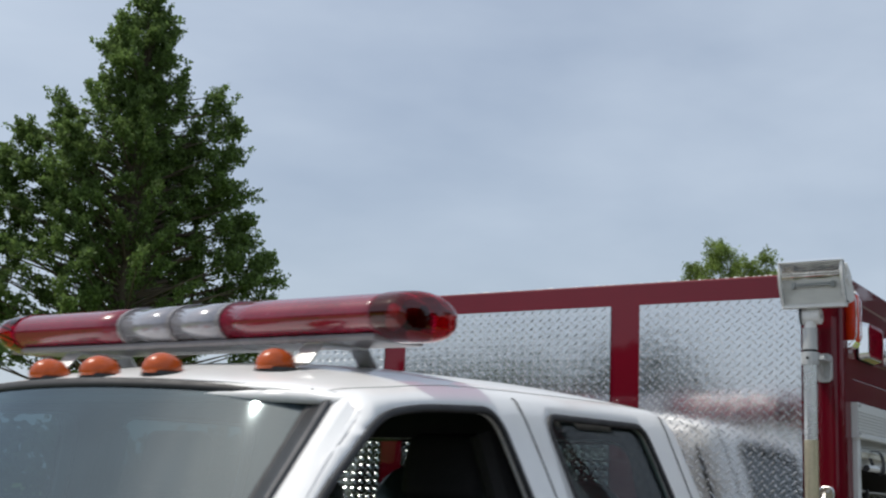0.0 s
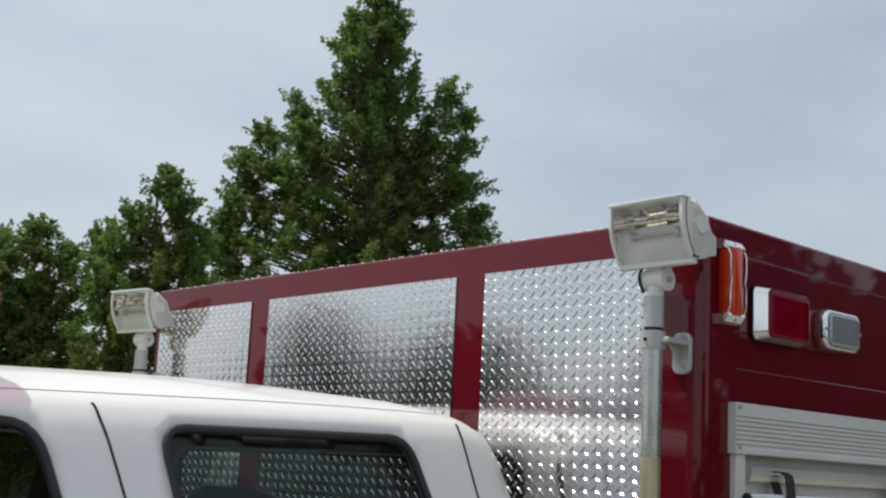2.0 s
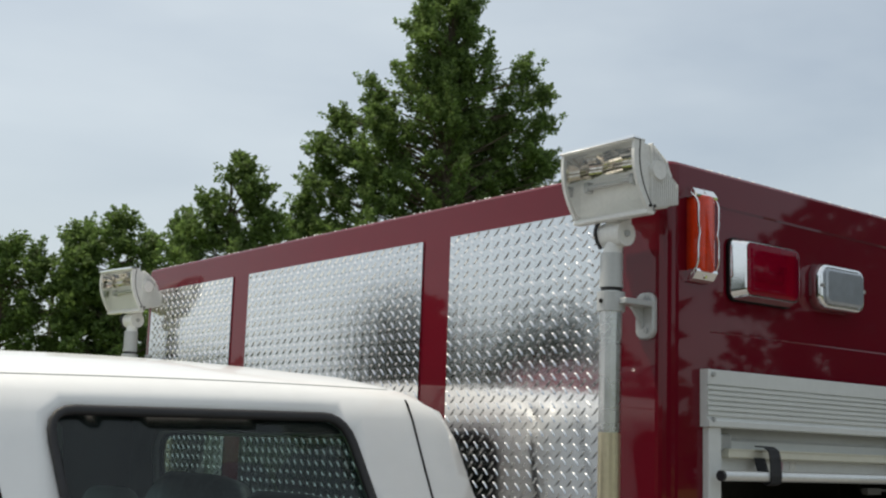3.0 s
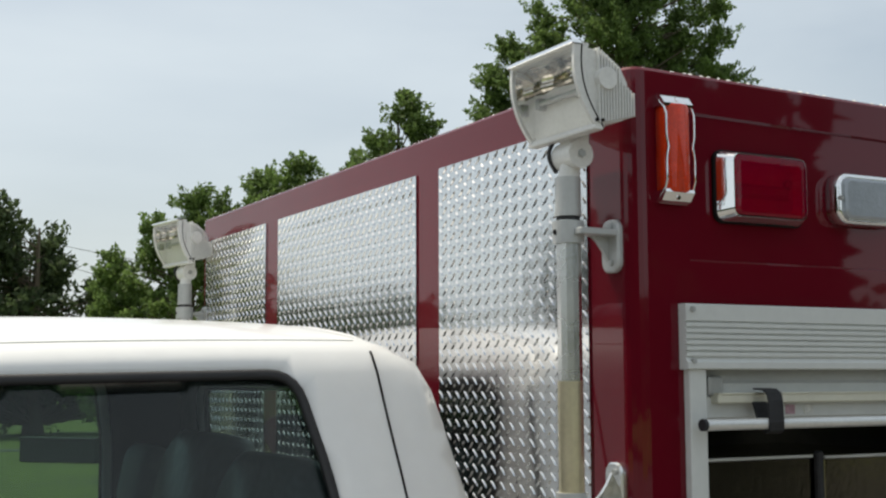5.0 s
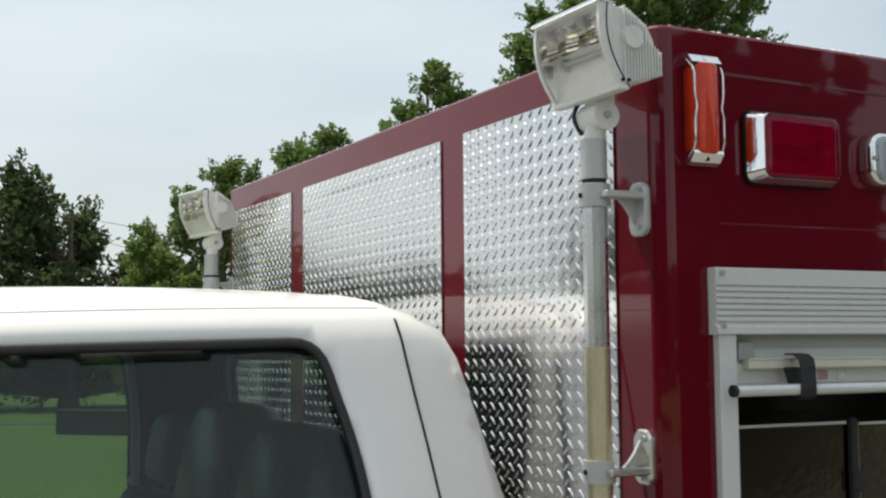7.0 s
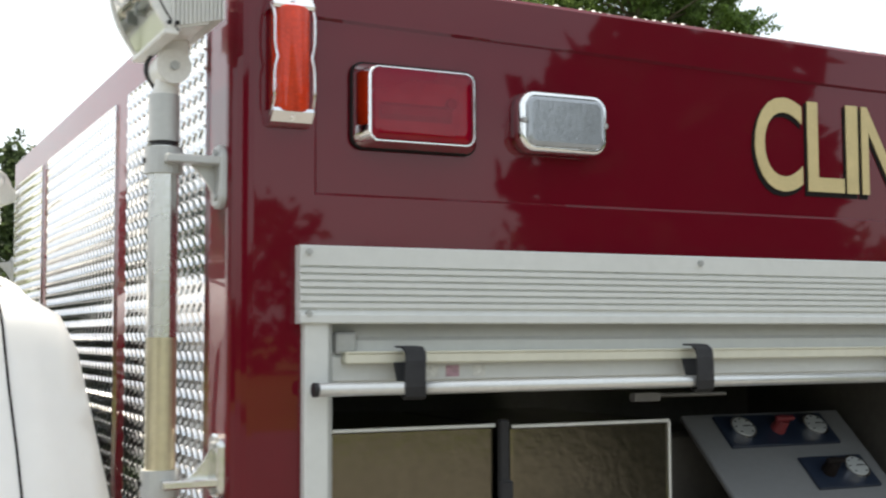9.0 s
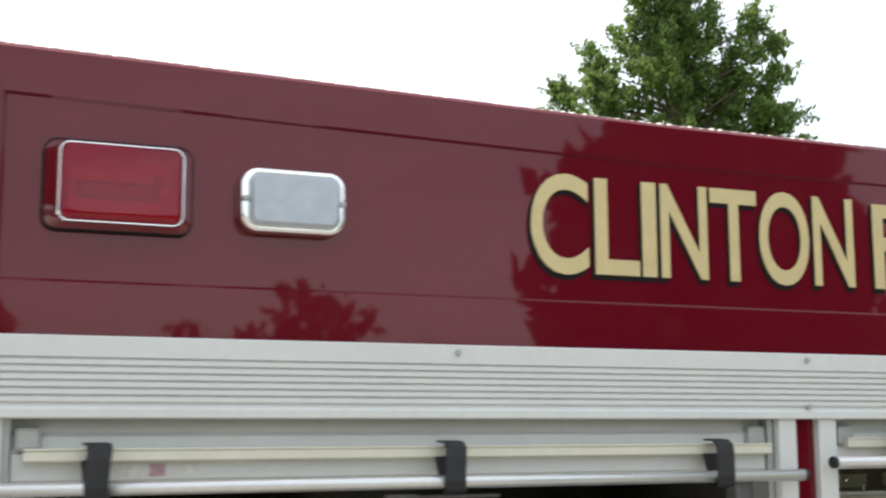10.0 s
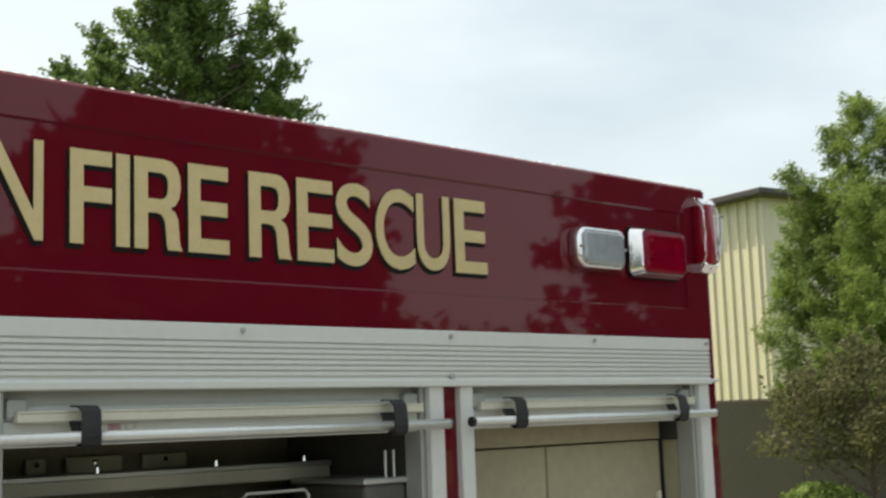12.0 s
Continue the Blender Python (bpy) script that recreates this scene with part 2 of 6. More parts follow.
def extrude_profile(bm, pts, axis, a, b):
    """A closed profile drawn out along an axis from a to b. pts are the two other coordinates in the order x, y, z."""
    def place(p, t):
        return {"x": (t, p[0], p[1]), "y": (p[0], t, p[1]), "z": (p[0], p[1], t)}[axis]
    v0 = [bm.verts.new(place(p, a)) for p in pts]
    v1 = [bm.verts.new(place(p, b)) for p in pts]
    n = len(pts)
    for i in range(n):
        bm.faces.new((v0[i], v0[(i + 1) % n], v1[(i + 1) % n], v1[i]))
    bm.faces.new(v0[::-1])
    bm.faces.new(v1)
    bmesh.ops.recalc_face_normals(bm, faces=bm.faces)


def rounded(w, h, r, n=6, cx=0.0, cy=0.0):
    """The outline of a rounded rectangle."""
    out = []
    for k, (sx, sy) in enumerate(((1, 1), (-1, 1), (-1, -1), (1, -1))):
        for i in range(n + 1):
            a = radians(90 * k + 90 * i / n)
            out.append((cx + sx * (w / 2 - r) + r * math.cos(a), cy + sy * (h / 2 - r) + r * math.sin(a)))
    return out


def ring_loft(bm, loops, cap0=True, cap1=True):
    """Joins loops of the same number of points into a skin."""
    rows = [[bm.verts.new(p) for p in loop] for loop in loops]
    n = len(rows[0])
    for a, b in zip(rows, rows[1:]):
        for i in range(n):
            bm.faces.new((a[i], a[(i + 1) % n], b[(i + 1) % n], b[i]))
    if cap0:
        bm.faces.new(rows[0][::-1])
    if cap1:
        bm.faces.new(rows[-1])
    bmesh.ops.recalc_face_normals(bm, faces=bm.faces)


def sheet_with_holes(outline, holes, step, lift, thick, name, mat, parent, label="", smooth=True):
    """A curved sheet: a flat outline with holes, meshed on a grid, then lifted into space by lift(u, v) and given thickness."""
    from mathutils.geometry import delaunay_2d_cdt
    pts, edges = [], []
    def loop(poly):
        dense = []
        for (ax, ay), (bx, by) in zip(poly, poly[1:] + poly[:1]):
            k = max(1, int(math.hypot(bx - ax, by - ay) / step))
            dense += [(ax + (bx - ax) * i / k, ay + (by - ay) * i / k) for i in range(k)]
        s = len(pts)
        pts.extend(Vector(p) for p in dense)
        edges.extend((s + i, s + (i + 1) % len(dense)) for i in range(len(dense)))
    def inside(poly, x, y):
        c = False
        for (ax, ay), (bx, by) in zip(poly, poly[1:] + poly[:1]):
            if (ay > y) != (by > y) and x < (bx - ax) * (y - ay) / (by - ay) + ax:
                c = not c
        return c
    loop(outline)
    for h in holes:
        loop(h)
    us, vs = [p[0] for p in outline], [p[1] for p in outline]
    u = min(us) + step * 0.5
    while u < max(us):
        v = min(vs) + step * 0.5
        while v < max(vs):
            if inside(outline, u, v) and not any(inside(h, u, v) for h in holes):
                if min((u - p.x) ** 2 + (v - p.y) ** 2 for p in pts[:len(edges)]) > (step * 0.45) ** 2:
                    pts.append(Vector((u, v)))
            v += step
        u += step
    vo, _, fo, *_ = delaunay_2d_cdt(pts, edges, [], 0, 1e-5)
    bm = bmesh.new()
    bv = [bm.verts.new(lift(p.x, p.y)) for p in vo]
    for f in fo:
        cx, cy = sum(vo[i].x for i in f) / len(f), sum(vo[i].y for i in f) / len(f)
        if inside(outline, cx, cy) and not any(inside(h, cx, cy) for h in holes):
            bm.faces.new([bv[i] for i in f])
    for v in [v for v in bm.verts if not v.link_faces]:
        bm.verts.remove(v)
    bmesh.ops.recalc_face_normals(bm, faces=bm.faces)
    ob = part(name, bm, mat, parent, label, smooth)
    if thick:
        so = ob.modifiers.new("thickness", 'SOLIDIFY')
        so.thickness, so.offset = thick, -1.0
    return ob


def sweep(bm, pts, w, d, closed=True, normal=None):
    """A soft rectangular strip of width w and depth d along a line of points; normal(p) gives the side it faces."""
    n = len(pts)
    rows = []
    for i, p in enumerate(pts):
        p = Vector(p)
        a = Vector(pts[(i - 1) % n] if closed or i > 0 else pts[i])
        b = Vector(pts[(i + 1) % n] if closed or i < n - 1 else pts[i])
        t = (b - a).normalized()
        nn = Vector(normal) if normal else Vector((0, -1, 0))
        side = t.cross(nn).normalized()
        nn = side.cross(t).normalized()
        rows.append([bm.verts.new(p + side * sx * w + nn * sy * d) for sx, sy in ((-.5, -.5), (-.5, .3), (-.25, .5), (.25, .5), (.5, .3), (.5, -.5))])
    k = len(rows[0])
    for i in range(n if closed else n - 1):
        a, b = rows[i], rows[(i + 1) % n]
        for j in range(k):
            bm.faces.new((a[j], a[(j + 1) % k], b[(j + 1) % k], b[j]))
    if not closed:
        bm.faces.new(rows[0][::-1])
        bm.faces.new(rows[-1])
    bmesh.ops.recalc_face_normals(bm, faces=bm.faces)


# ---- ground and pavement ----
M_ASPHALT = material("asphalt", (0.05, 0.05, 0.052), 0.9, 0.0, 0.2, 0.9, 0.3, 80.0)
bm = bmesh.new()
bmesh.ops.create_grid(bm, x_segments=8, y_segments=8, size=1500)
tagged(part("ground", bm, M_GRASS), "mown green grass field reaching to the trees", "ground", kind="structure")
# the apron is out of view; its wide reach gives bounce and bright reflections
bm = bmesh.new()
box(bm, -30, 9, -22.0, 3.6, -0.2, 0.006)
tagged(part("pavement", bm, M_CONCRETE), "pale weathered concrete apron under the truck", "pavement", kind="structure")
# unseen dark strip, added so that the steel boxes mirror darker ground
bm = bmesh.new()
box(bm, 9.0, 60, -24.0, -2.0, -0.2, 0.004)
tagged(part("road", bm, M_ASPHALT), "unseen dark asphalt strip beyond the apron, added for reflections", "road", kind="structure")

# ---- the truck ----
truck = thing("rescue_truck", (0, 1.2, 0), "white and red fire rescue truck with raised roll-up doors on concrete", "fire truck")
BODY_X, BODY_W, BODY_Z = 3.44, 2.42, 2.391
COMPS = ((0.141, 1.402), (1.525, 2.408), (2.530, 3.322))   # the three door openings


def body_shell():
    bm = bmesh.new()
    plan = rounded(BODY_X, BODY_W, 0.032, 6, BODY_X / 2, BODY_W / 2)
    slim = rounded(BODY_X - 0.010, BODY_W - 0.010, 0.028, 6, BODY_X / 2, BODY_W / 2)
    for p, e in ((plan, 0.0), (slim, 0.005)):
        p.insert(21, (1.2, e))
        p.insert(7, (1.2, BODY_W - e))
    rise = lambda x: 0.021 * max(0.0, 1 - x / 1.2)        # the roof climbs a little towards the cab
    ring_loft(bm, [[(x, y, z + (rise(x) if z > 2 else 0)) for x, y in p] for p, z in ((plan, 0.72), (plan, BODY_Z - 0.006), (slim, BODY_Z))])
    bm.verts.ensure_lookup_table()
    fold = [v for v in bm.verts if abs(v.co.x - 1.2) < 1e-5 and v.co.z > BODY_Z - 0.001]
    bmesh.ops.connect_verts(bm, verts=fold)               # the fold across the roof
    bmesh.ops.recalc_face_normals(bm, faces=bm.faces)
    ob = part("body_shell", bm, [M_RED, M_INNER], truck)
    cuts = []
    for i, (a, b) in enumerate(COMPS):
        cuts.append((a, b, -0.1, 0.60, 0.95, 1.955))
    cutters = []
    for a, b, c, d, e, f in cuts:
        bm = bmesh.new()
        box(bm, a, b, c, d, e, f)
        cutters.append(bm)
    # the shallow pressed panel behind the lettering, with sloping edges
    bm = bmesh.new()
    loops = []
    for y, g in ((-0.018, 0.020), (0.0045, 0.0)):
        low, x0, x1 = 2.079 - g, 0.128 - g, 3.318 + g
        loops.append([(x0, y, low), (x1, y, low), (x1, y, 2.316 + g), (1.2, y, 2.316 + g), (x0, y, 2.336 + g)])
    ring_loft(bm, loops)
    cutters.append(bm)
    for bm in cutters:
        cutter = part("cutter", bm, M_RED)
        mod = ob.modifiers.new("cut", 'BOOLEAN')
        mod.object, mod.operation, mod.solver = cutter, 'DIFFERENCE', 'EXACT'
        bpy.context.view_layer.update()
        dg = bpy.context.evaluated_depsgraph_get()
        mesh = bpy.data.meshes.new_from_object(ob.evaluated_get(dg))
        ob.modifiers.clear()
        old = ob.data
        ob.data = mesh
        bpy.data.meshes.remove(old)
        old = cutter.data
        bpy.data.objects.remove(cutter)
        bpy.data.meshes.remove(old)
    ob.data.name = "body_shell"
    for p in ob.data.polygons:
        c = p.center
        p.material_index = 1 if (c.y > 0.012 and c.y < 0.61 and 0.94 < c.z < 1.96 and 0.13 < c.x < 3.33) else 0
    return ob


shell = body_shell()
shell["label"] = "glossy deep red painted body"


def diamond_panel(y0, y1, z0, z1, tread_from):
    """A sheet of tread plate on the front face, with raised lozenges laid crosswise in turn."""
    bm = bmesh.new()
    box(bm, -0.004, 0.0006, y0, y1, z0, z1)
    verts, faces = [], []
    py, pz, L, Wd, H = 0.0365, 0.0147, 0.0130, 0.0033, 0.0027
    nz = int((z1 - tread_from) / pz)
    cells = []
    for j in range(nz):
        cy = y0 + (0.010 if j % 2 else 0.010 + py / 2)
        while cy < y1 - 0.008:
            cells.append((cy, z1 - (j + 0.6) * pz, j % 2))
            cy += py
    for cy, cz, odd in cells:
        a = radians(42 if odd else 180 - 42)
        c, s = math.cos(a), math.sin(a)
        k = len(verts)
        base = ((-L, 0), (-L * .45, -Wd), (L * .45, -Wd), (L, 0), (L * .45, Wd), (-L * .45, Wd))
        for u, v in base:
            verts.append((-0.004, cy + u * c - v * s, cz + u * s + v * c))
        for u, v in ((-L * .62, 0), (-L * .3, -Wd * .35), (L * .3, -Wd * .35), (L * .62, 0), (L * .3, Wd * .35), (-L * .3, Wd * .35)):
            verts.append((-0.004 - H, cy + u * c - v * s, cz + u * s + v * c))
        for q in range(6):
            faces.append((k + q, k + (q + 1) % 6, k + 6 + (q + 1) % 6, k + 6 + q))
        faces.append(tuple(k + 6 + q for q in range(6)))
    mesh = bpy.data.meshes.new("tread")
    mesh.from_pydata(verts, [], faces)
    bm.from_mesh(mesh)
    bpy.data.meshes.remove(mesh)
    bmesh.ops.recalc_face_normals(bm, faces=bm.faces)
    ob = part("diamond_plate_panel", bm, M_PLATE, truck, "bright aluminium diamond tread plate")
    return ob


for y0, y1 in ((0.128, 0.695), (0.806, 1.686), (1.787, 2.364)):
    diamond_panel(y0, y1, 0.80, 2.333, 1.42)

# roof skin, following the climb of the roof towards the cab
bm = bmesh.new()
rows = []
for x, z in ((0.05, BODY_Z + 0.028), (1.2, BODY_Z + 0.008), (BODY_X - 0.05, BODY_Z + 0.008)):
    rows.append([bm.verts.new(p) for p in ((x, 0.03, z - 0.004), (x, 0.03, z), (x, BODY_W - 0.03, z), (x, BODY_W - 0.03, z - 0.004))])
for r0, r1 in zip(rows, rows[1:]):
    for k in range(4):
        bm.faces.new((r0[k], r0[(k + 1) % 4], r1[(k + 1) % 4], r1[k]))
bm.faces.new(rows[0][::-1])
bm.faces.new(rows[-1])
bmesh.ops.recalc_face_normals(bm, faces=bm.faces)
part("roof_skin", bm, M_ANOD, truck, "pale aluminium roof skin")


# small pale bumps along the roof's near and front edges, catching the sun
def roof_bead(p, q, seed):
    rng = random.Random(seed)
    p, q = Vector(p), Vector(q)
    n = int((q - p).length / 0.021)
    verts, faces = [], []
    d = (q - p).normalized()
    w = Vector((0, 0, 1)).cross(d)
    for i in range(n):
        c = p + (q - p) * ((i + rng.uniform(0.2, 0.8)) / n)
        c.z += 0.021 * max(0.0, 1 - c.x / 1.2)
        ln, hi = rng.uniform(0.005, 0.010), rng.uniform(0.002, 0.005)
        k = len(verts)
        verts += [c - d * ln, c + w * 0.004, c + d * ln, c - w * 0.004, c + Vector((0, 0, hi)) - d * ln * 0.4, c + Vector((0, 0, hi)) + d * ln * 0.4]
        faces += [(k, k + 3, k + 4), (k + 3, k + 2, k + 5, k + 4), (k + 2, k + 1, k + 5), (k + 1, k, k + 4, k + 5)]
    tagged(raw("roof_edge_bumps", verts, faces, M_CAST, truck, smooth=True), "row of small pale bumps on the roof edge", kind="stuff")


roof_bead((0.03, 0.010, BODY_Z - 0.001), (BODY_X - 0.04, 0.010, BODY_Z - 0.001), 3)
roof_bead((0.010, BODY_W - 0.03, BODY_Z - 0.001), (0.010, 0.03, BODY_Z - 0.001), 4)


# ---- roll-up door hardware along the side ----
def door_header():
    """The ribbed aluminium cover strip over the three doors."""
    z0, z1 = 1.887, 2.0
    prof = [(0.0, z0), (-0.022, z0), (-0.024, z0 + 0.002), (-0.024, z0 + 0.012), (-0.021, z0 + 0.014)]
    n = 7
    zz = z0 + 0.020
    step = (z1 - 0.022 - zz) / n
    for i in range(n):
        prof += [(-0.0165, zz), (-0.0165, zz + 0.0022), (-0.021, zz + 0.0030), (-0.021, zz + step - 0.0010)]
        zz += step
    prof += [(-0.021, z1 - 0.002), (-0.019, z1), (0.0, z1)]
    bm = bmesh.new()
    extrude_profile(bm, prof, "x", 0.095, 3.370)
    head = part("door_header", bm, M_ANOD, truck, "ribbed pale aluminium door header strip")
    bm = bmesh.new()
    box(bm, 3.350, 3.402, -0.023, -0.004, 1.892, 1.900, 0.002, 1)
    part("drip_lip", bm, M_ANOD, head, "short aluminium lip past the end of the header")
    scr = bmesh.new()
    tube(scr, (0, -0.0262, 0), (0, -0.020, 0), 0.0045, 0.0055, 10)
    box(scr, -0.0035, 0.0035, -0.0268, -0.0255, -0.0007, 0.0007)
    mesh = bpy.data.meshes.new("screw")
    scr.to_mesh(mesh)
    scr.free()
    mesh.materials.append(M_GREYCAST)
    for x, z in ((0.108, 1.990), (0.108, 1.901), (0.80, 1.988), (1.462, 1.988), (1.462, 1.908), (1.96, 1.988), (2.466, 1.988), (2.466, 1.908), (2.92, 1.988), (3.355, 1.988)):
        s = new("screw", mesh)
        s.parent = head
        s.location = (x, 0, z)
    return head


door_header()
for x0, x1 in ((0.104, 0.141), (1.402, 1.439), (1.487, 1.525), (2.408, 2.447), (2.494, 2.530), (3.322, 3.366)):
    bm = bmesh.new()
    box(bm, x0, x1, -0.016, 0.03, 0.95, 1.889, 0.003, 2)
    part("door_jamb", bm, M_ANOD, truck, "pale aluminium door track")
    bm = bmesh.new()
    inner = x1 if x0 in (0.104, 1.487, 2.494) else x0 - 0.012
    box(bm, inner, inner + 0.012, 0.0, 0.05, 0.95, 1.889, 0.002, 1)
    part("track_seal", bm, M_GREYCAST, truck)


def roll_door(x0, x1, zr, straps, stickers):
    """The rolled-up shutter's lowest slats, the lift bar and its webbing straps."""
    bm = bmesh.new()
    prof = [(0.035, 1.80), (0.012, 1.80), (0.008, 1.804), (0.008, 1.838), (0.012, 1.842), (0.012, 1.862), (0.018, 1.868), (0.030, 1.90), (0.05, 1.93), (0.06, 1.93), (0.06, 1.80)]
    extrude_profile(bm, prof, "x", x0 + 0.014, x1 - 0.014)
    door = part("roll_up_door", bm, M_ANOD, truck, "rolled-up pale aluminium shutter door")
    bm = bmesh.new()
    zb = 1.828 + (zr - 1.793) * 0.45
    box(bm, x0 + 0.028, x1 - 0.012, -0.012, 0.014, zb, zb + 0.0160, 0.003, 2)
    box(bm, x0 + 0.028, x1 - 0.012, -0.014, 0.014, zb + 0.0152, zb + 0.0184, 0.001, 1)
    part("bottom_rail", bm, M_CREAM_RAIL, door, "cream bottom rail of the shutter")
    bm = bmesh.new()
    box(bm, x0 + 0.016, x0 + 0.052, 0.0, 0.02, 1.842, 1.876, 0.006, 2)
    part("rail_end_block", bm, M_GREYCAST, door)
    bm = bmesh.new()
    box(bm, x1 - 0.052, x1 - 0.016, 0.0, 0.02, 1.842, 1.876, 0.006, 2)
    part("rail_end_block", bm, M_GREYCAST, door)
    bm = bmesh.new()
    tube(bm, (x0 - 0.028, -0.040, zr), (x1 + 0.030, -0.040, zr), 0.0098, seg=20)
    bar = part("lift_bar", bm, M_ALU, truck, "round aluminium lift bar", smooth=False)
    for p in bar.data.polygons:
        p.use_smooth = len(p.vertices) == 4
    bm = bmesh.new()
    tube(bm, (x0 - 0.033, -0.040, zr), (x0 - 0.026, -0.040, zr), 0.0103, seg=16)
    part("end_cap", bm, M_RUBBER, bar)
    bm = bmesh.new()
    tube(bm, (x1 + 0.028, -0.040, zr), (x1 + 0.034, -0.040, zr), 0.0103, seg=16)
    part("end_cap", bm, M_RUBBER, bar)
    for sx in straps:
        bm = bmesh.new()
        w = 0.0165
        path = [(-0.012, zb + 0.0235), (-0.032, zb + 0.0225), (-0.043, zb + 0.0155), (-0.048, zb + 0.004), (-0.0520, zr + 0.014), (-0.0535, zr + 0.002), (-0.0505, zr - 0.010), (-0.040, zr - 0.0145), (-0.0285, zr - 0.009), (-0.022, zr + 0.005), (-0.013, zb + 0.002)]
        outer = [bm.verts.new((sx - w + 0.003 * math.sin(k), y - 0.0015, z)) for k, (y, z) in enumerate(path)]
        inner = [bm.verts.new((sx + w + 0.003 * math.sin(k), y - 0.0015, z)) for k, (y, z) in enumerate(path)]
        for k in range(len(path) - 1):
            bm.faces.new((outer[k], inner[k], inner[k + 1], outer[k + 1]))
        st = part("strap", bm, M_STRAP, bar, "black webbing pull strap")
        so = st.modifiers.new("thickness", 'SOLIDIFY')
        so.thickness = 0.003
    for k, (sx, col) in enumerate(stickers):
        bm = bmesh.new()
        box(bm, sx, sx + 0.022, 0.0066, 0.0078, zb - 0.021, zb - 0.004)
        part("sticker", bm, col, door)


M_CREAM_RAIL = material("cream_anodised_rail", (0.66, 0.64, 0.53), 0.5, 0.1, 0.06, 6.0, 0.02, 120.0)
M_STICK_A = material("pale_sticker", (0.62, 0.62, 0.58), 0.5, 0.0, 0.5, 90.0)
M_STICK_B = material("flag_sticker", (0.42, 0.26, 0.30), 0.5, 0.0, 0.5, 110.0)
roll_door(0.141, 1.402, 1.793, (0.262, 0.783, 1.265), ((0.305, M_STICK_A), (0.340, M_STICK_B), (0.385, M_STICK_A)))
roll_door(1.525, 2.408, 1.813, (1.655, 2.298), ((1.685, M_STICK_A), (1.716, M_STICK_B), (1.746, M_STICK_A)))
roll_door(2.530, 3.322, 1.815, (2.636, 3.205), ((2.672, M_STICK_A), (2.700, M_STICK_B)))


# ---- warning lights on the side ----
def warning_light(x0, x1, z0, z1, lens, label, deep=0.034):
    """A surface lamp: dark gasket, deep chrome bezel and a shallow lens."""
    cx, cz, w, h = (x0 + x1) / 2, (z0 + z1) / 2, x1 - x0, z1 - z0
    k = deep
    def ring(e, y, r, ez=None):
        return [(x, y, z) for x, z in rounded(w + 2 * e, h + 2 * (e if ez is None else ez), r, 9, cx, cz)]
    bm = bmesh.new()
    ring_loft(bm, [ring(0.006, 0.004, 0.020), ring(0.006, -0.002, 0.020), ring(0.003, -0.003, 0.018)])
    base = part("warning_light", bm, M_BLACK, truck, label)
    bm = bmesh.new()
    ring_loft(bm, [ring(e, y, r, ez) for e, ez, y, r in ((0.003, 0.003, -0.002, 0.018), (0.003, 0.003, -0.006, 0.018), (-0.0115, -0.0030, -k + 0.002, 0.016), (-0.0130, -0.0042, -k, 0.015), (-0.0142, -0.0054, -k, 0.014), (-0.0148, -0.0060, -k + 0.006, 0.014))], False, False)
    part("bezel", bm, M_CHROME, base, "chrome bezel")
    bm = bmesh.new()
    ring_loft(bm, [ring(e - 0.0093, y, r, e - 0.0005) for e, y, r in ((-0.0050, -k + 0.004, 0.014), (-0.0054, -k - 0.0015, 0.014), (-0.0075, -k - 0.0038, 0.013), (-0.0115, -k - 0.0048, 0.012), (-0.020, -k - 0.0052, 0.008))], False, True)
    ob = part("lens", bm, lens, base, smooth=True)
    for p in ob.data.polygons:
        if len(p.vertices) > 4:
            p.use_smooth = False
    ob.visible_shadow = False
    # bright tray and lamp rail behind the lens
    bm = bmesh.new()
    ring_loft(bm, [ring(e - 0.0093, y, 0.012, e) for e, y in ((-0.0075, -k + 0.003), (-0.0090, -k + 0.010), (-0.020, -0.014))], False, True)
    tray_ = part("reflector", bm, M_ALU, base, "bright reflector tray")
    bm = bmesh.new()
    extrude_profile(bm, [(-0.015, cz - 0.020), (-k + 0.014, cz - 0.012), (-k + 0.014, cz), (-0.015, cz + 0.006)], "x", x0 + 0.036, x1 - 0.044)
    tube(bm, (x1 - 0.044, -0.016, cz + 0.010), (x1 - 0.044, -k + 0.012, cz + 0.010), 0.010, 0.008, 12)
    part("lamp_rail", bm, M_GREYCAST, base)
    return base


M_WARNLENS = pane("red_warning_lens", (0.68, 0.010, 0.055), base=0.05, dust_veil=0.42, film=(0.28, 0.003, 0.030))
warning_light(0.185, 0.383, 2.152, 2.272, M_WARNLENS, "red warning light in a chrome bezel")
warning_light(3.090, 3.288, 2.149, 2.262, M_WARNLENS, "red warning light in a chrome bezel")


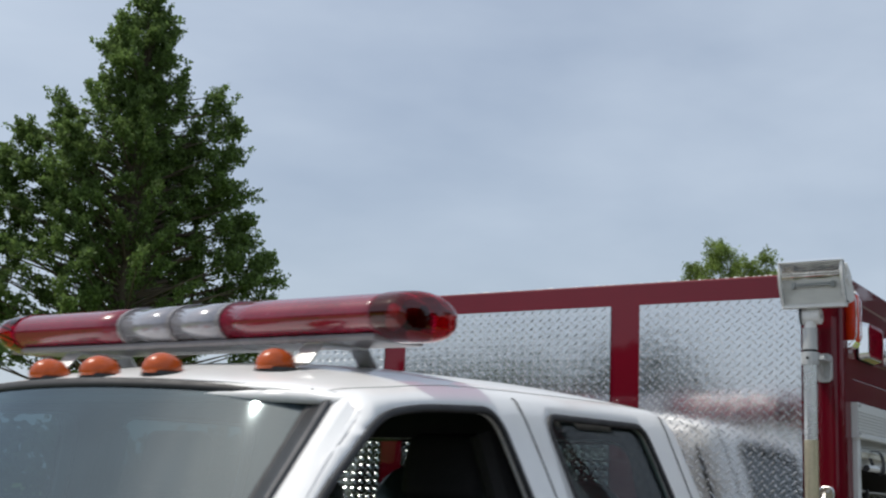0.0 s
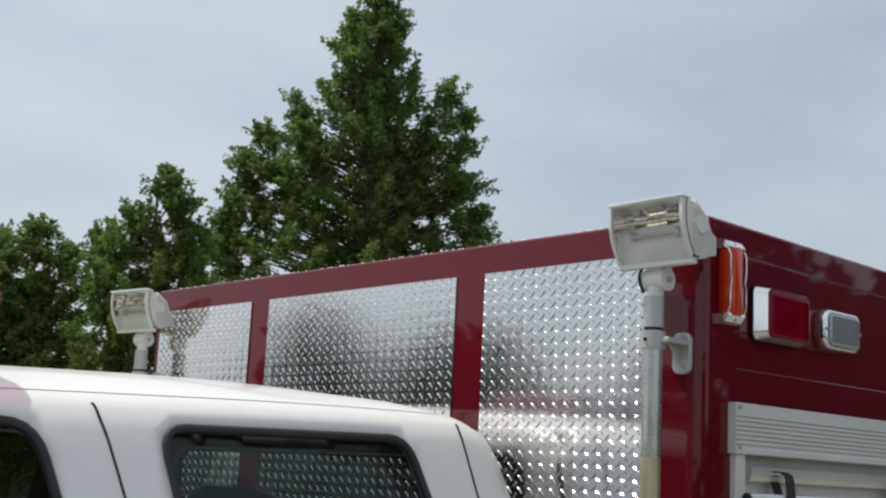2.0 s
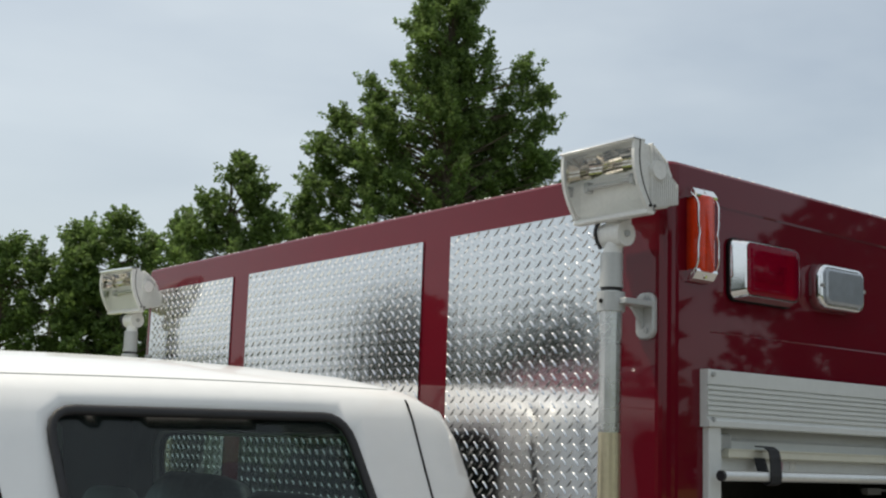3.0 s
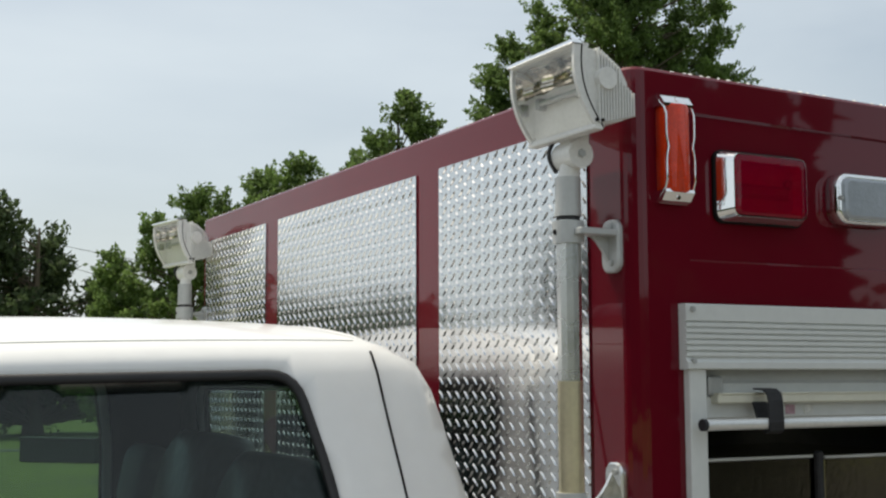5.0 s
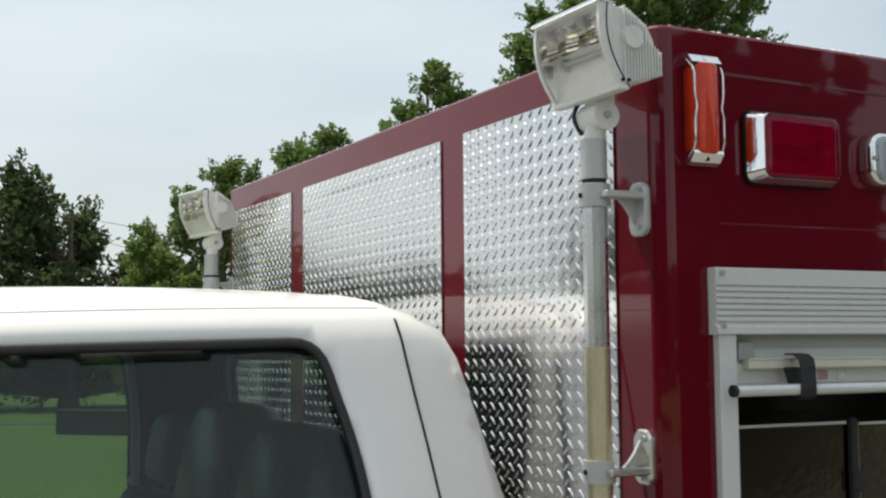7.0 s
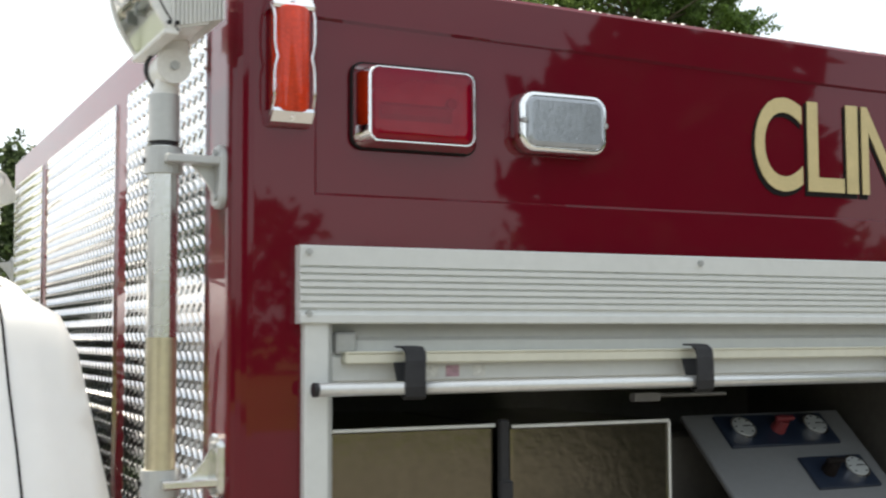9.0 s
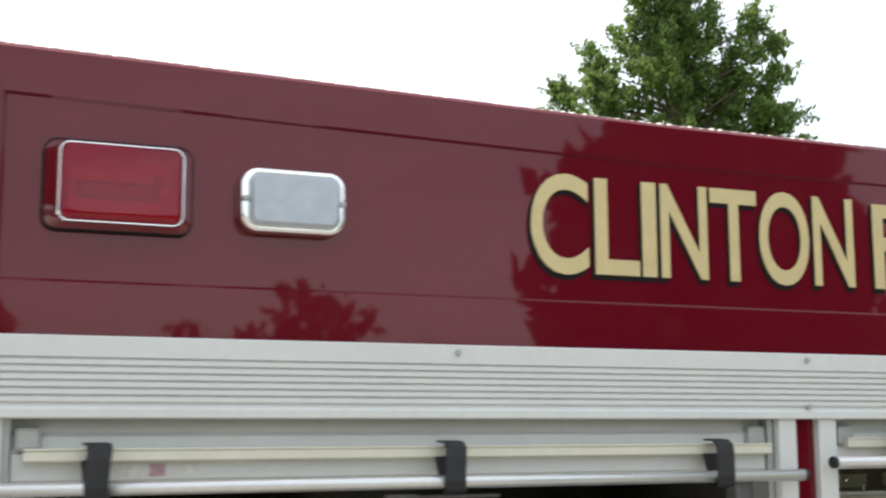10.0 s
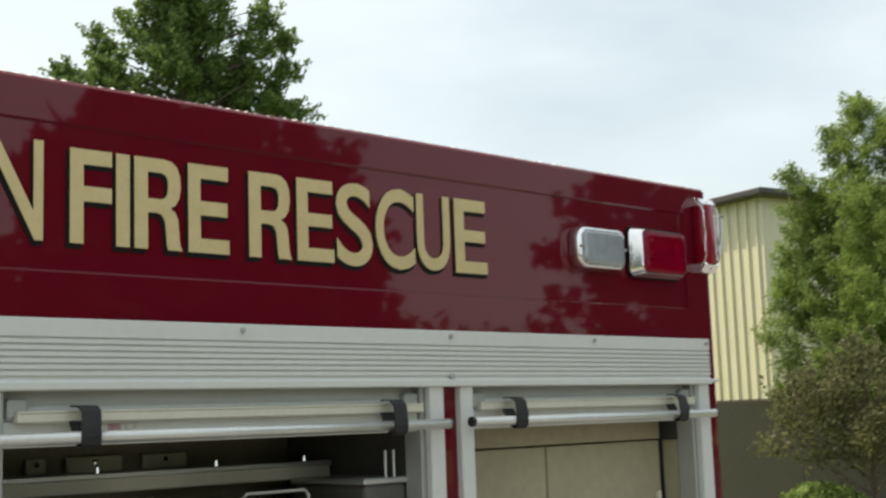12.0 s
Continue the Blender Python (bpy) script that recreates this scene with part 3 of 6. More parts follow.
def strobe_light(x0, x1, z0, z1):
    """A barrel-shaped clear lamp in a soft chrome flange."""
    cx, cz, w, h = (x0 + x1) / 2, (z0 + z1) / 2, x1 - x0, z1 - z0
    def barrel(sw, sh, r, y):
        return [(x, y, cz + (z - cz) * (1 + 0.10 * (1 - ((x - cx) / (w / 2)) ** 2))) for x, z in rounded(w * sw, h * sh * 0.93, r, 8, cx, cz)]
    bm = bmesh.new()
    ring_loft(bm, [barrel(1.0, 1.0, 0.026, 0.004), barrel(1.0, 1.0, 0.026, -0.012), barrel(0.985, 0.97, 0.024, -0.022), barrel(0.93, 0.90, 0.02, -0.028), barrel(0.86, 0.80, 0.016, -0.026)])
    base = part("strobe_light", bm, M_CHROME, truck, "small clear strobe light in a chrome flange", smooth=True)
    bm = bmesh.new()
    ring_loft(bm, [barrel(0.86, 0.80, 0.014, -0.024), barrel(0.85, 0.78, 0.013, -0.032), barrel(0.78, 0.66, 0.01, -0.0345)], False, True)
    part("lens", bm, M_CLEARLENS, base, "clear lens")
    for sx in (-1, 1):
        bm = bmesh.new()
        tube(bm, (cx + sx * w * 0.455, -0.024, cz), (cx + sx * w * 0.455, -0.031, cz), 0.006, 0.004, 10)
        part("screw", bm, M_GREYCAST, base)


strobe_light(0.454, 0.617, 2.155, 2.256)
strobe_light(2.879, 3.048, 2.153, 2.252)


def marker_lamp(cx, z0, z1, lens, label):
    """A tall clearance lamp: chrome armour with a waist, over a coloured lens."""
    h, w, cz = z1 - z0, 0.062, (z0 + z1) / 2
    bm = bmesh.new()
    ring_loft(bm, [[(x, y, z) for x, z in rounded(w * s, h * 0.80, 0.008, 4, cx, cz)] for s, y in ((0.86, 0.004), (0.86, -0.018), (0.82, -0.026), (0.66, -0.032), (0.36, -0.0345))])
    base = part("marker_lamp", bm, lens, truck, label, smooth=True)
    for sx in (-1, 1):
        bm = bmesh.new()
        line = []
        for t in [i / 16 for i in range(17)]:
            z = z0 + 0.004 + (h - 0.008) * t
            waist = 0.0042 * math.exp(-((t - 0.5) / 0.06) ** 2)
            out = 0.030 * min(1, math.sin(math.pi * min(max(t, 0.02), 0.98)) * 2.2)
            line.append((cx + sx * (w / 2 - 0.001 - waist), -0.004 - out, z))
        sweep(bm, line, 0.0030, 0.0036, False)
        part("armour_rail", bm, M_CHROME, base, "chrome armour", smooth=True)
    for top in (0, 1):
        bm = bmesh.new()
        zc, sgn = (z1 - h * 0.055, 1) if top else (z0 + h * 0.055, -1)
        prof = [(0.004, zc - sgn * 0.011), (-0.030, zc - sgn * 0.013), (-0.031, zc - sgn * 0.008), (-0.020, zc + sgn * 0.006), (-0.010, zc + sgn * 0.0105), (0.004, zc + sgn * 0.0105)]
        extrude_profile(bm, prof, "x", cx - w / 2, cx + w / 2)
        tube(bm, (cx, -0.014, zc - sgn * 0.001), (cx, -0.0275, zc + sgn * 0.001), 0.0045, 0.0035, 10)
        part("armour_end", bm, M_CHROME, base)


marker_lamp(0.081, 2.171, 2.363, M_ORANGE, "amber marker lamp in chrome armour")
marker_lamp(3.392, 2.170, 2.364, M_REDLENS, "red marker lamp in chrome armour")


# ---- lettering ----
# the sign-writer's R: square stem, round bowl, leg dropping almost straight
R_OUTER = [(0, 0), (0.28, 0), (0.28, 0.40), (0.48, 0.40), (0.58, 0.38), (0.645, 0.31), (0.665, 0.18), (0.685, 0.05), (0.71, 0), (1.02, 0), (0.98, 0.04), (0.955, 0.12), (0.94, 0.25), (0.92, 0.35), (0.86, 0.42), (0.76, 0.465),
           (0.87, 0.50), (0.95, 0.58), (0.985, 0.70), (0.97, 0.83), (0.90, 0.93), (0.78, 0.985), (0.62, 1.0), (0, 1)]
R_EYE = [(0.28, 0.555), (0.28, 0.845), (0.56, 0.845), (0.66, 0.825), (0.71, 0.775), (0.715, 0.70), (0.70, 0.62), (0.645, 0.57), (0.56, 0.555)]


def letter(ch, x0, x1, z0, z1):
    """One plain block capital filling the given width and height, with a black drop shade behind."""
    def outline(name, off, mat, y, depth, grow, dx, dz, parent, label=""):
        if ch == "R":
            cu = bpy.data.curves.new(name, 'CURVE')
            cu.dimensions, cu.fill_mode, cu.extrude, cu.offset = '2D', 'BOTH', depth, off - 0.013
            for loop in (R_OUTER, R_EYE):
                sp = cu.splines.new('POLY')
                sp.points.add(len(loop) - 1)
                for pt, (u, v) in zip(sp.points, loop):
                    pt.co = (u * 0.44, v * 0.73, 0, 1)
                sp.use_cyclic_u = True
        else:
            cu = bpy.data.curves.new(name, 'FONT')
            cu.body, cu.size, cu.extrude, cu.offset, cu.resolution_u = ch, 1.0, depth, off, 6
        tmp = bpy.data.objects.new("tmp", cu)
        scene.collection.objects.link(tmp)
        bpy.context.view_layer.update()
        mesh = bpy.data.meshes.new_from_object(tmp.evaluated_get(bpy.context.evaluated_depsgraph_get()))
        bpy.data.objects.remove(tmp)
        bpy.data.curves.remove(cu)
        xs, ys = [v.co.x for v in mesh.vertices], [v.co.y for v in mesh.vertices]
        a, b, c, d = min(xs), max(xs), min(ys), max(ys)
        for v in mesh.vertices:
            v.co = (x0 - grow + dx + (v.co.x - a) / (b - a) * (x1 - x0 + 2 * grow), y - v.co.z, z0 - grow + dz + (v.co.y - c) / (d - c) * (z1 - z0 + 2 * grow))
        mesh.name = name
        return link(name, mesh, mat, parent, label)
    face = outline("letter", 0.013, M_GOLD, 0.0023, 0.0012, 0.0, 0, 0, truck, "gold block capital with black shade")
    outline("letter_shade", 0.021, M_BLACK, 0.0036, 0.0006, 0.0022, -0.0042, -0.0065, face, "black drop shade")


for ch, x0, x1 in (("C", 0.937, 1.047), ("L", 1.056, 1.144), ("I", 1.147, 1.178), ("N", 1.184, 1.281), ("T", 1.285, 1.385), ("O", 1.387, 1.498), ("N", 1.505, 1.598),
                   ("F", 1.641, 1.719), ("I", 1.724, 1.752), ("R", 1.758, 1.854), ("E", 1.863, 1.950), ("R", 1.990, 2.088), ("E", 2.098, 2.188), ("S", 2.192, 2.285),
                   ("C", 2.291, 2.397), ("U", 2.401, 2.496), ("E", 2.508, 2.605)):
    over = 0.003 if ch in "COS" else 0.0
    letter(ch, x0 + 0.003, x1, 2.124 - over, (2.286 if x0 < 1.6 else 2.281) + over)


# ---- floodlights on poles at the front corners ----
def floodlight(px, py, turn, side, G=Matrix.Identity(4)):
    """A tripod-head quartz lamp: glass front, bright reflector, finned back, on a telescopic pole clamped to the body."""
    m = Matrix.Translation((px + 0.022, py - side * 0.022, 2.260)) @ Matrix.Rotation(radians(turn), 4, 'Z') @ Matrix.Diagonal((0.88, 0.94, 0.885, 1))
    mk = Matrix.Translation((px + 0.006, py - side * 0.006, 2.260)) @ Matrix.Rotation(radians(turn), 4, 'Z')
    def put(bm, by=None):
        bmesh.ops.transform(bm, matrix=G @ (by or m), verts=bm.verts)
        return bm
    def still(bm):
        bmesh.ops.transform(bm, matrix=G, verts=bm.verts)
        return bm
    def front(z):
        """The curve of the glass, bowed and falling back towards its foot."""
        t = (0.180 - z) / 0.152
        return -0.099 - 0.006 * math.sin(math.pi * t) + 0.046 * t ** 2.2
    # local frame: -x forward, y across, z up from the knuckle
    W2 = 0.108
    bm = bmesh.new()
    outer = [(-0.076, 0.177), (-0.030, 0.172), (0.006, 0.147), (0.022, 0.118), (0.022, 0.066), (0.010, 0.044), (-0.040, 0.033), (-0.056, 0.030)]
    inner = [(-0.054, 0.036), (-0.040, 0.040), (0.004, 0.052), (0.014, 0.070), (0.014, 0.114), (0.000, 0.140), (-0.032, 0.166), (-0.076, 0.171)]
    extrude_profile(bm, outer + inner, "y", -W2 * 0.96, W2 * 0.96)
    for sy in (-1, 1):
        y = sy * (W2 * 0.96 - 0.003)
        extrude_profile(bm, outer, "y", y - 0.0025, y + 0.0025)
    house = part("floodlight", put(bm), M_CAST, truck, "white floodlight with a finned housing")
    # front frame
    bm = bmesh.new()
    curve = [(front(0.180 - 0.152 * q / 12), 0.180 - 0.152 * q / 12) for q in range(13)]
    for y0, y1 in ((-W2, -W2 + 0.008), (W2 - 0.008, W2)):
        extrude_profile(bm, curve + [(x + 0.030 - 0.010 * (0.18 - z) / 0.152, z) for x, z in reversed(curve)], "y", y0, y1)
    box(bm, -0.100, -0.066, -W2, W2, 0.176, 0.184, 0.003, 2)
    box(bm, -0.060, -0.036, -W2, W2, 0.022, 0.031, 0.003, 2)
    part("front_frame", put(bm), M_CAST, house)
    # thin dark gasket down each flank, and bright end plates behind the glass
    for sy in (-1, 1):
        bm = bmesh.new()
        sweep(bm, [(x + 0.016, sy * (W2 + 0.0006), z) for x, z in curve], 0.0026, 0.0012, False, (0, sy, 0))
        part("gasket", put(bm), M_BLACK, house)
        bm = bmesh.new()
        prof = [(x + 0.006, z) for x, z in curve[1:-1]] + [(front(z) + 0.050, z) for x, z in reversed(curve[2:-2])]
        extrude_profile(bm, prof, "y", sy * (W2 - 0.010) - 0.001, sy * (W2 - 0.010) + 0.001)
        part("end_plate", put(bm), M_CHROME, house, "bright end plate")
    # bright strip over the glass
    bm = bmesh.new()
    box(bm, -0.106, -0.084, -W2 - 0.002, W2 + 0.002, 0.180, 0.187, 0.001, 1)
    part("top_strip", put(bm), M_CHROME, house, "bright top strip")
    # reflector: a polished trough
    bm = bmesh.new()
    rows = []
    for k in range(33):
        t = k / 32
        z = 0.036 + t * 0.136
        x = front(z) + 0.022 + 0.046 * math.sin(math.pi * t) + 0.010 * math.sin(5 * math.pi * t)
        rows.append([bm.verts.new((x + 0.004 * math.sin(i * 2.1), -W2 + 0.011 + (2 * W2 - 0.022) * i / 6, z)) for i in range(7)])
    for a, b in zip(rows, rows[1:]):
        for i in range(6):
            bm.faces.new((a[i], a[i + 1], b[i + 1], b[i]))
    part("reflector", put(bm), M_REFLECTOR, house, "polished reflector")
    bm = bmesh.new()
    tube(bm, (-0.058, -0.06, 0.104), (-0.058, 0.06, 0.104), 0.006, seg=10)
    for yy in (-0.066, 0.066):
        box(bm, -0.066, -0.040, yy - 0.006, yy + 0.006, 0.092, 0.116, 0.002, 1)
    part("lamp_tube", put(bm), M_GAUGE, house)
    # curved glass
    bm = bmesh.new()
    rows = []
    for k in range(9):
        t = k / 8
        z = 0.031 + t * 0.146
        x = front(z) + 0.003
        rows.append([bm.verts.new((x, -W2 + 0.010 + (2 * W2 - 0.020) * i / 4, z)) for i in range(5)])
    for a, b in zip(rows, rows[1:]):
        for i in range(4):
            bm.faces.new((a[i], a[i + 1], b[i + 1], b[i]))
    g = part("glass", put(bm), M_LENS, house, smooth=True)
    g.visible_shadow = False
    # fins on the back and flanks
    for i in range(13):
        x = -0.046 + 0.0066 * i
        zt = 0.178 - 0.0048 * i - (0.022 if i > 7 else 0.0)
        bm = bmesh.new()
        box(bm, x - 0.0018, x + 0.0018, -W2 - 0.003, W2 + 0.003, 0.034 + 0.0016 * i, zt, 0.0008, 1)
        part("fin", put(bm), M_CAST, house)
    for sy in (-1, 1):
        bm = bmesh.new()
        tube(bm, (-0.030, sy * W2 * 0.9, 0.120), (-0.030, sy * (W2 + 0.008), 0.120), 0.023, 0.021, 24)
        part("pivot_boss", put(bm), M_CAST, house)
        for xx, zz in ((-0.052, 0.040), (-0.040, 0.040)):
            bm = bmesh.new()
            tube(bm, (xx, sy * W2, zz), (xx, sy * (W2 + 0.004), zz), 0.0035, seg=8)
            part("bolt", put(bm), M_BLACK, house)
    # knuckle
    bm = bmesh.new()
    tube(bm, (0, -0.028, -0.004), (0, 0.028, -0.004), 0.025, seg=24)
    box(bm, -0.016, 0.024, -0.020, 0.016, 0.010, 0.038, 0.004, 2)
    tube(bm, (-0.006, side * 0.006, -0.052), (0, 0, -0.004), 0.0195, 0.016, 20)
    part("knuckle", put(bm, mk), M_CAST, house)
    bm = bmesh.new()
    tube(bm, (0, -0.0285, -0.004), (0, -0.033, -0.004), 0.007, seg=6)
    part("knuckle_bolt", put(bm, mk), M_GREYCAST, house)
    bm = bmesh.new()
    pts = [(-0.012 - 0.016 * math.sin(math.pi * t), 0.030, 0.030 - 0.060 * t) for t in [i / 10 for i in range(11)]]
    sweep(bm, pts, 0.006, 0.006, False)
    part("cable", put(bm, mk), M_RUBBER, house)
    # pole
    bm = bmesh.new()
    tube(bm, (px, py, 2.150), (px, py, 2.218), 0.0225, seg=24)
    tube(bm, (px, py, 2.150), (px, py, 2.158), 0.0235, seg=24)
    pole = part("upper_sleeve", still(bm), M_GREYPOLE, truck, "grey telescopic pole sleeve", smooth=False)
    bm = bmesh.new()
    tube(bm, (px, py, 2.143), (px, py, 2.152), 0.0205, seg=24)
    part("seal_ring", still(bm), M_RUBBER, pole)
    bm = bmesh.new()
    prof = [(px + 0.021 * math.cos(radians(15 + 30 * k)) * 1.03, py + 0.021 * math.sin(radians(15 + 30 * k)) * 1.03) for k in range(12)]
    extrude_profile(bm, prof, "z", 1.12, 2.143)
    part("pole_tube", still(bm), M_POLE, pole, "aluminium pole tube")
    # the beige reflection low on the tube, put in as a tinted sleeve
    bm = bmesh.new()
    tube(bm, (px, py, 1.30), (px, py, 1.868), 0.0219, seg=24)
    part("lower_reflection", still(bm), M_POLEREFLECT, pole, "lower pole tube with a beige reflection in its colour", smooth=False)
    for zc in (2.122, 1.662):
        bm = bmesh.new()
        tube(bm, (px, py, zc - 0.019), (px, py, zc + 0.019), 0.0275, seg=24)
        clamp = part("pole_clamp", still(bm), M_GREYPOLE, truck, "cast pole clamp")
        bm = bmesh.new()
        ys = py - side * 0.020
        ye = py - side * 0.036
        up = 1 if zc > 2 else -1            # the lower bracket is mounted upside down
        metal = M_GREYPOLE if up > 0 else M_CASTALU
        box(bm, px - 0.006, -0.008, min(ys, ye) - 0.010, max(ys, ye) + 0.010, zc - 0.006, zc + 0.006, 0.002, 1)
        arc = [(px + 0.014, zc)] + [(px + 0.014 + (0.060 - 0.0) * q, zc - up * 0.058 * q ** 2.2) for q in (0.35, 0.55, 0.75, 0.9, 1.0)] + [(-0.006, zc - up * 0.058), (-0.006, zc + up * 0.012)]
        extrude_profile(bm, arc, "y", ye + side * 0.016, ye + side * 0.023)
        part("web", still(bm), metal, clamp)
        bm = bmesh.new()
        ring_loft(bm, [[(x, y, z) for y, z in rounded(w, h, 0.018, 6, py - side * 0.022, zc - up * 0.022)] for x, w, h in ((0.0005, 0.050, 0.092), (-0.007, 0.050, 0.092), (-0.010, 0.044, 0.086))])
        part("foot_plate", still(bm), metal, clamp, "rounded mounting foot")
        for dz in (0.012 * up, -0.052 * up):
            bm = bmesh.new()
            tube(bm, (-0.014, py - side * 0.028, zc + dz), (-0.008, py - side * 0.028, zc + dz), 0.005, 0.006, 10)
            part("bolt", still(bm), M_GREYCAST, clamp)
        bm = bmesh.new()
        tube(bm, (px - 0.0265, py, zc), (px - 0.0295, py, zc), 0.0045, seg=8)
        part("set_screw", still(bm), M_BLACK, clamp)


M_GREYPOLE = material("grey_painted_casting", (0.50, 0.51, 0.50), 0.42, 0.35, 0.06, 10.0, 0.04, 120.0)
M_CASTALU = material("bright_cast_aluminium", (0.72, 0.72, 0.70), 0.22, 1.0, 0.08, 20.0, 0.06, 60.0)
# aluminium with the warm reflection already in its colour
M_POLEREFLECT = material("aluminium_with_beige_reflection", (0.64, 0.57, 0.40), 0.30, 0.75, 0.12, 8.0, 0.03, 120.0)
M_REFLECTOR = material("polished_reflector", (0.62, 0.57, 0.51), 0.10, 1.0, 0.60, 9.0, 0.05, 14.0)
M_POLE = material("aluminium_pole", (0.68, 0.68, 0.66), 0.27, 1.0, 0.06, 12.0, 0.03, 140.0)
floodlight(-0.080, 0.075, 0, 1)
floodlight(-0.080, 2.345, 8, -1, Matrix.Translation((0, 0, -0.030)))
floodlight(-0.080, 0.075, 0, -1, Matrix.Translation((BODY_X, 0.258, -0.080)) @ Matrix.Rotation(math.pi, 4, 'Z'))


# ---- the cab ----
BEFORE_CAB = set(bpy.data.objects)
CY = 1.30
HALF = [(0.30, 0.75), (0.265, 0.95), (0.265, 1.20), (0.295, 1.38), (0.375, 1.60), (0.452, 1.80), (0.492, 1.905), (0.508, 1.940), (0.535, 1.963), (0.60, 1.986), (0.72, 2.010), (0.90, 2.030), (1.10, 2.041), (1.30, 2.045)]
PROF = HALF + [(2 * CY - y, z) for y, z in HALF[-2::-1]]
ARC = [0.0]
for (ya, za), (yb, zb) in zip(PROF, PROF[1:]):
    ARC.append(ARC[-1] + math.hypot(yb - ya, zb - za))
TOTAL = ARC[-1]


def prof_at(s):
    s = min(max(s, 0.0), TOTAL)
    for i in range(len(ARC) - 1):
        if s <= ARC[i + 1]:
            f = (s - ARC[i]) / (ARC[i + 1] - ARC[i])
            return PROF[i][0] + f * (PROF[i + 1][0] - PROF[i][0]), PROF[i][1] + f * (PROF[i + 1][1] - PROF[i][1])
    return PROF[-1]


def s_of_z(z):
    for i in range(len(HALF) - 1):
        if z <= HALF[i + 1][1]:
            return ARC[i] + (z - HALF[i][1]) / (HALF[i + 1][1] - HALF[i][1]) * (ARC[i + 1] - ARC[i])
    return ARC[len(HALF) - 1]


def cab_rear(z):
    return -0.134 + (1.905 - min(z, 1.905)) * 0.17 if z < 1.905 else -0.134 - (z - 1.905) * 0.75


def cab_front(z):
    return -1.918 - (1.935 - z) * 1.35 if z < 1.935 else -1.915 - (z - 1.935) * 0.8


def cab_lift(inset=0.0):
    def lift(x, s):
        y, z = prof_at(s)
        e = 0.004 if inset < 0.03 else 0.06
        ya, za = prof_at(s - e)
        yb, zb = prof_at(s + e)
        ln = math.hypot(yb - ya, zb - za) or 1.0
        ny, nz = -(zb - za) / ln, (yb - ya) / ln
        up = min(max((z - 1.80) / 0.18, 0.0), 1.0)
        dz = 0.0
        if x < -1.35:
            dz -= (0.036 + 0.35 * max(0.0, z - 1.96)) * ((-1.35 - x) / 0.55) ** 2 * up
        if x > -1.0:
            dz -= (0.012 + 0.30 * max(0.0, z - 1.96)) * ((x + 1.0) / 0.8) ** 2 * up
        xr = cab_rear(z)
        pull = max(0.0, (x - (xr - 0.085)) / 0.085)
        fall = max(0.0, (cab_front(z) + 0.07 - x) / 0.07)
        d = inset + 0.022 * pull ** 2 + 0.018 * min(fall, 1.0) ** 2
        return (x, y - ny * d, z + dz - nz * d)
    return lift


def window_in_s(poly, far=False):
    out = [(x, s_of_z(z)) for x, z in poly]
    return [(x, TOTAL - s) for x, s in out] if far else out


def smooth_poly(poly, cut):
    """Rounds the corners of a polygon; cut is the length cut off each corner."""
    out = []
    n = len(poly)
    for i in range(n):
        p, a, b = Vector(poly[i]), Vector(poly[i - 1]), Vector(poly[(i + 1) % n])
        ca, cb = min(cut, (a - p).length * 0.45), min(cut, (b - p).length * 0.45)
        q, r = p + (a - p).normalized() * ca, p + (b - p).normalized() * cb
        for k in range(6):
            t = k / 5
            v = q * (1 - t) ** 2 + p * 2 * t * (1 - t) + r * t ** 2
            out.append((v.x, v.y))
    return out


QUARTER = smooth_poly([(-1.088, 1.908), (-0.438, 1.902), (-0.391, 1.70), (-0.362, 1.38), (-1.000, 1.38)], 0.055)
DOORWIN = smooth_poly([(-1.87, 1.902), (-1.72, 1.914), (-1.352, 1.912), (-1.300, 1.70), (-1.255, 1.38), (-2.60, 1.38), (-2.185, 1.70)], 0.07)


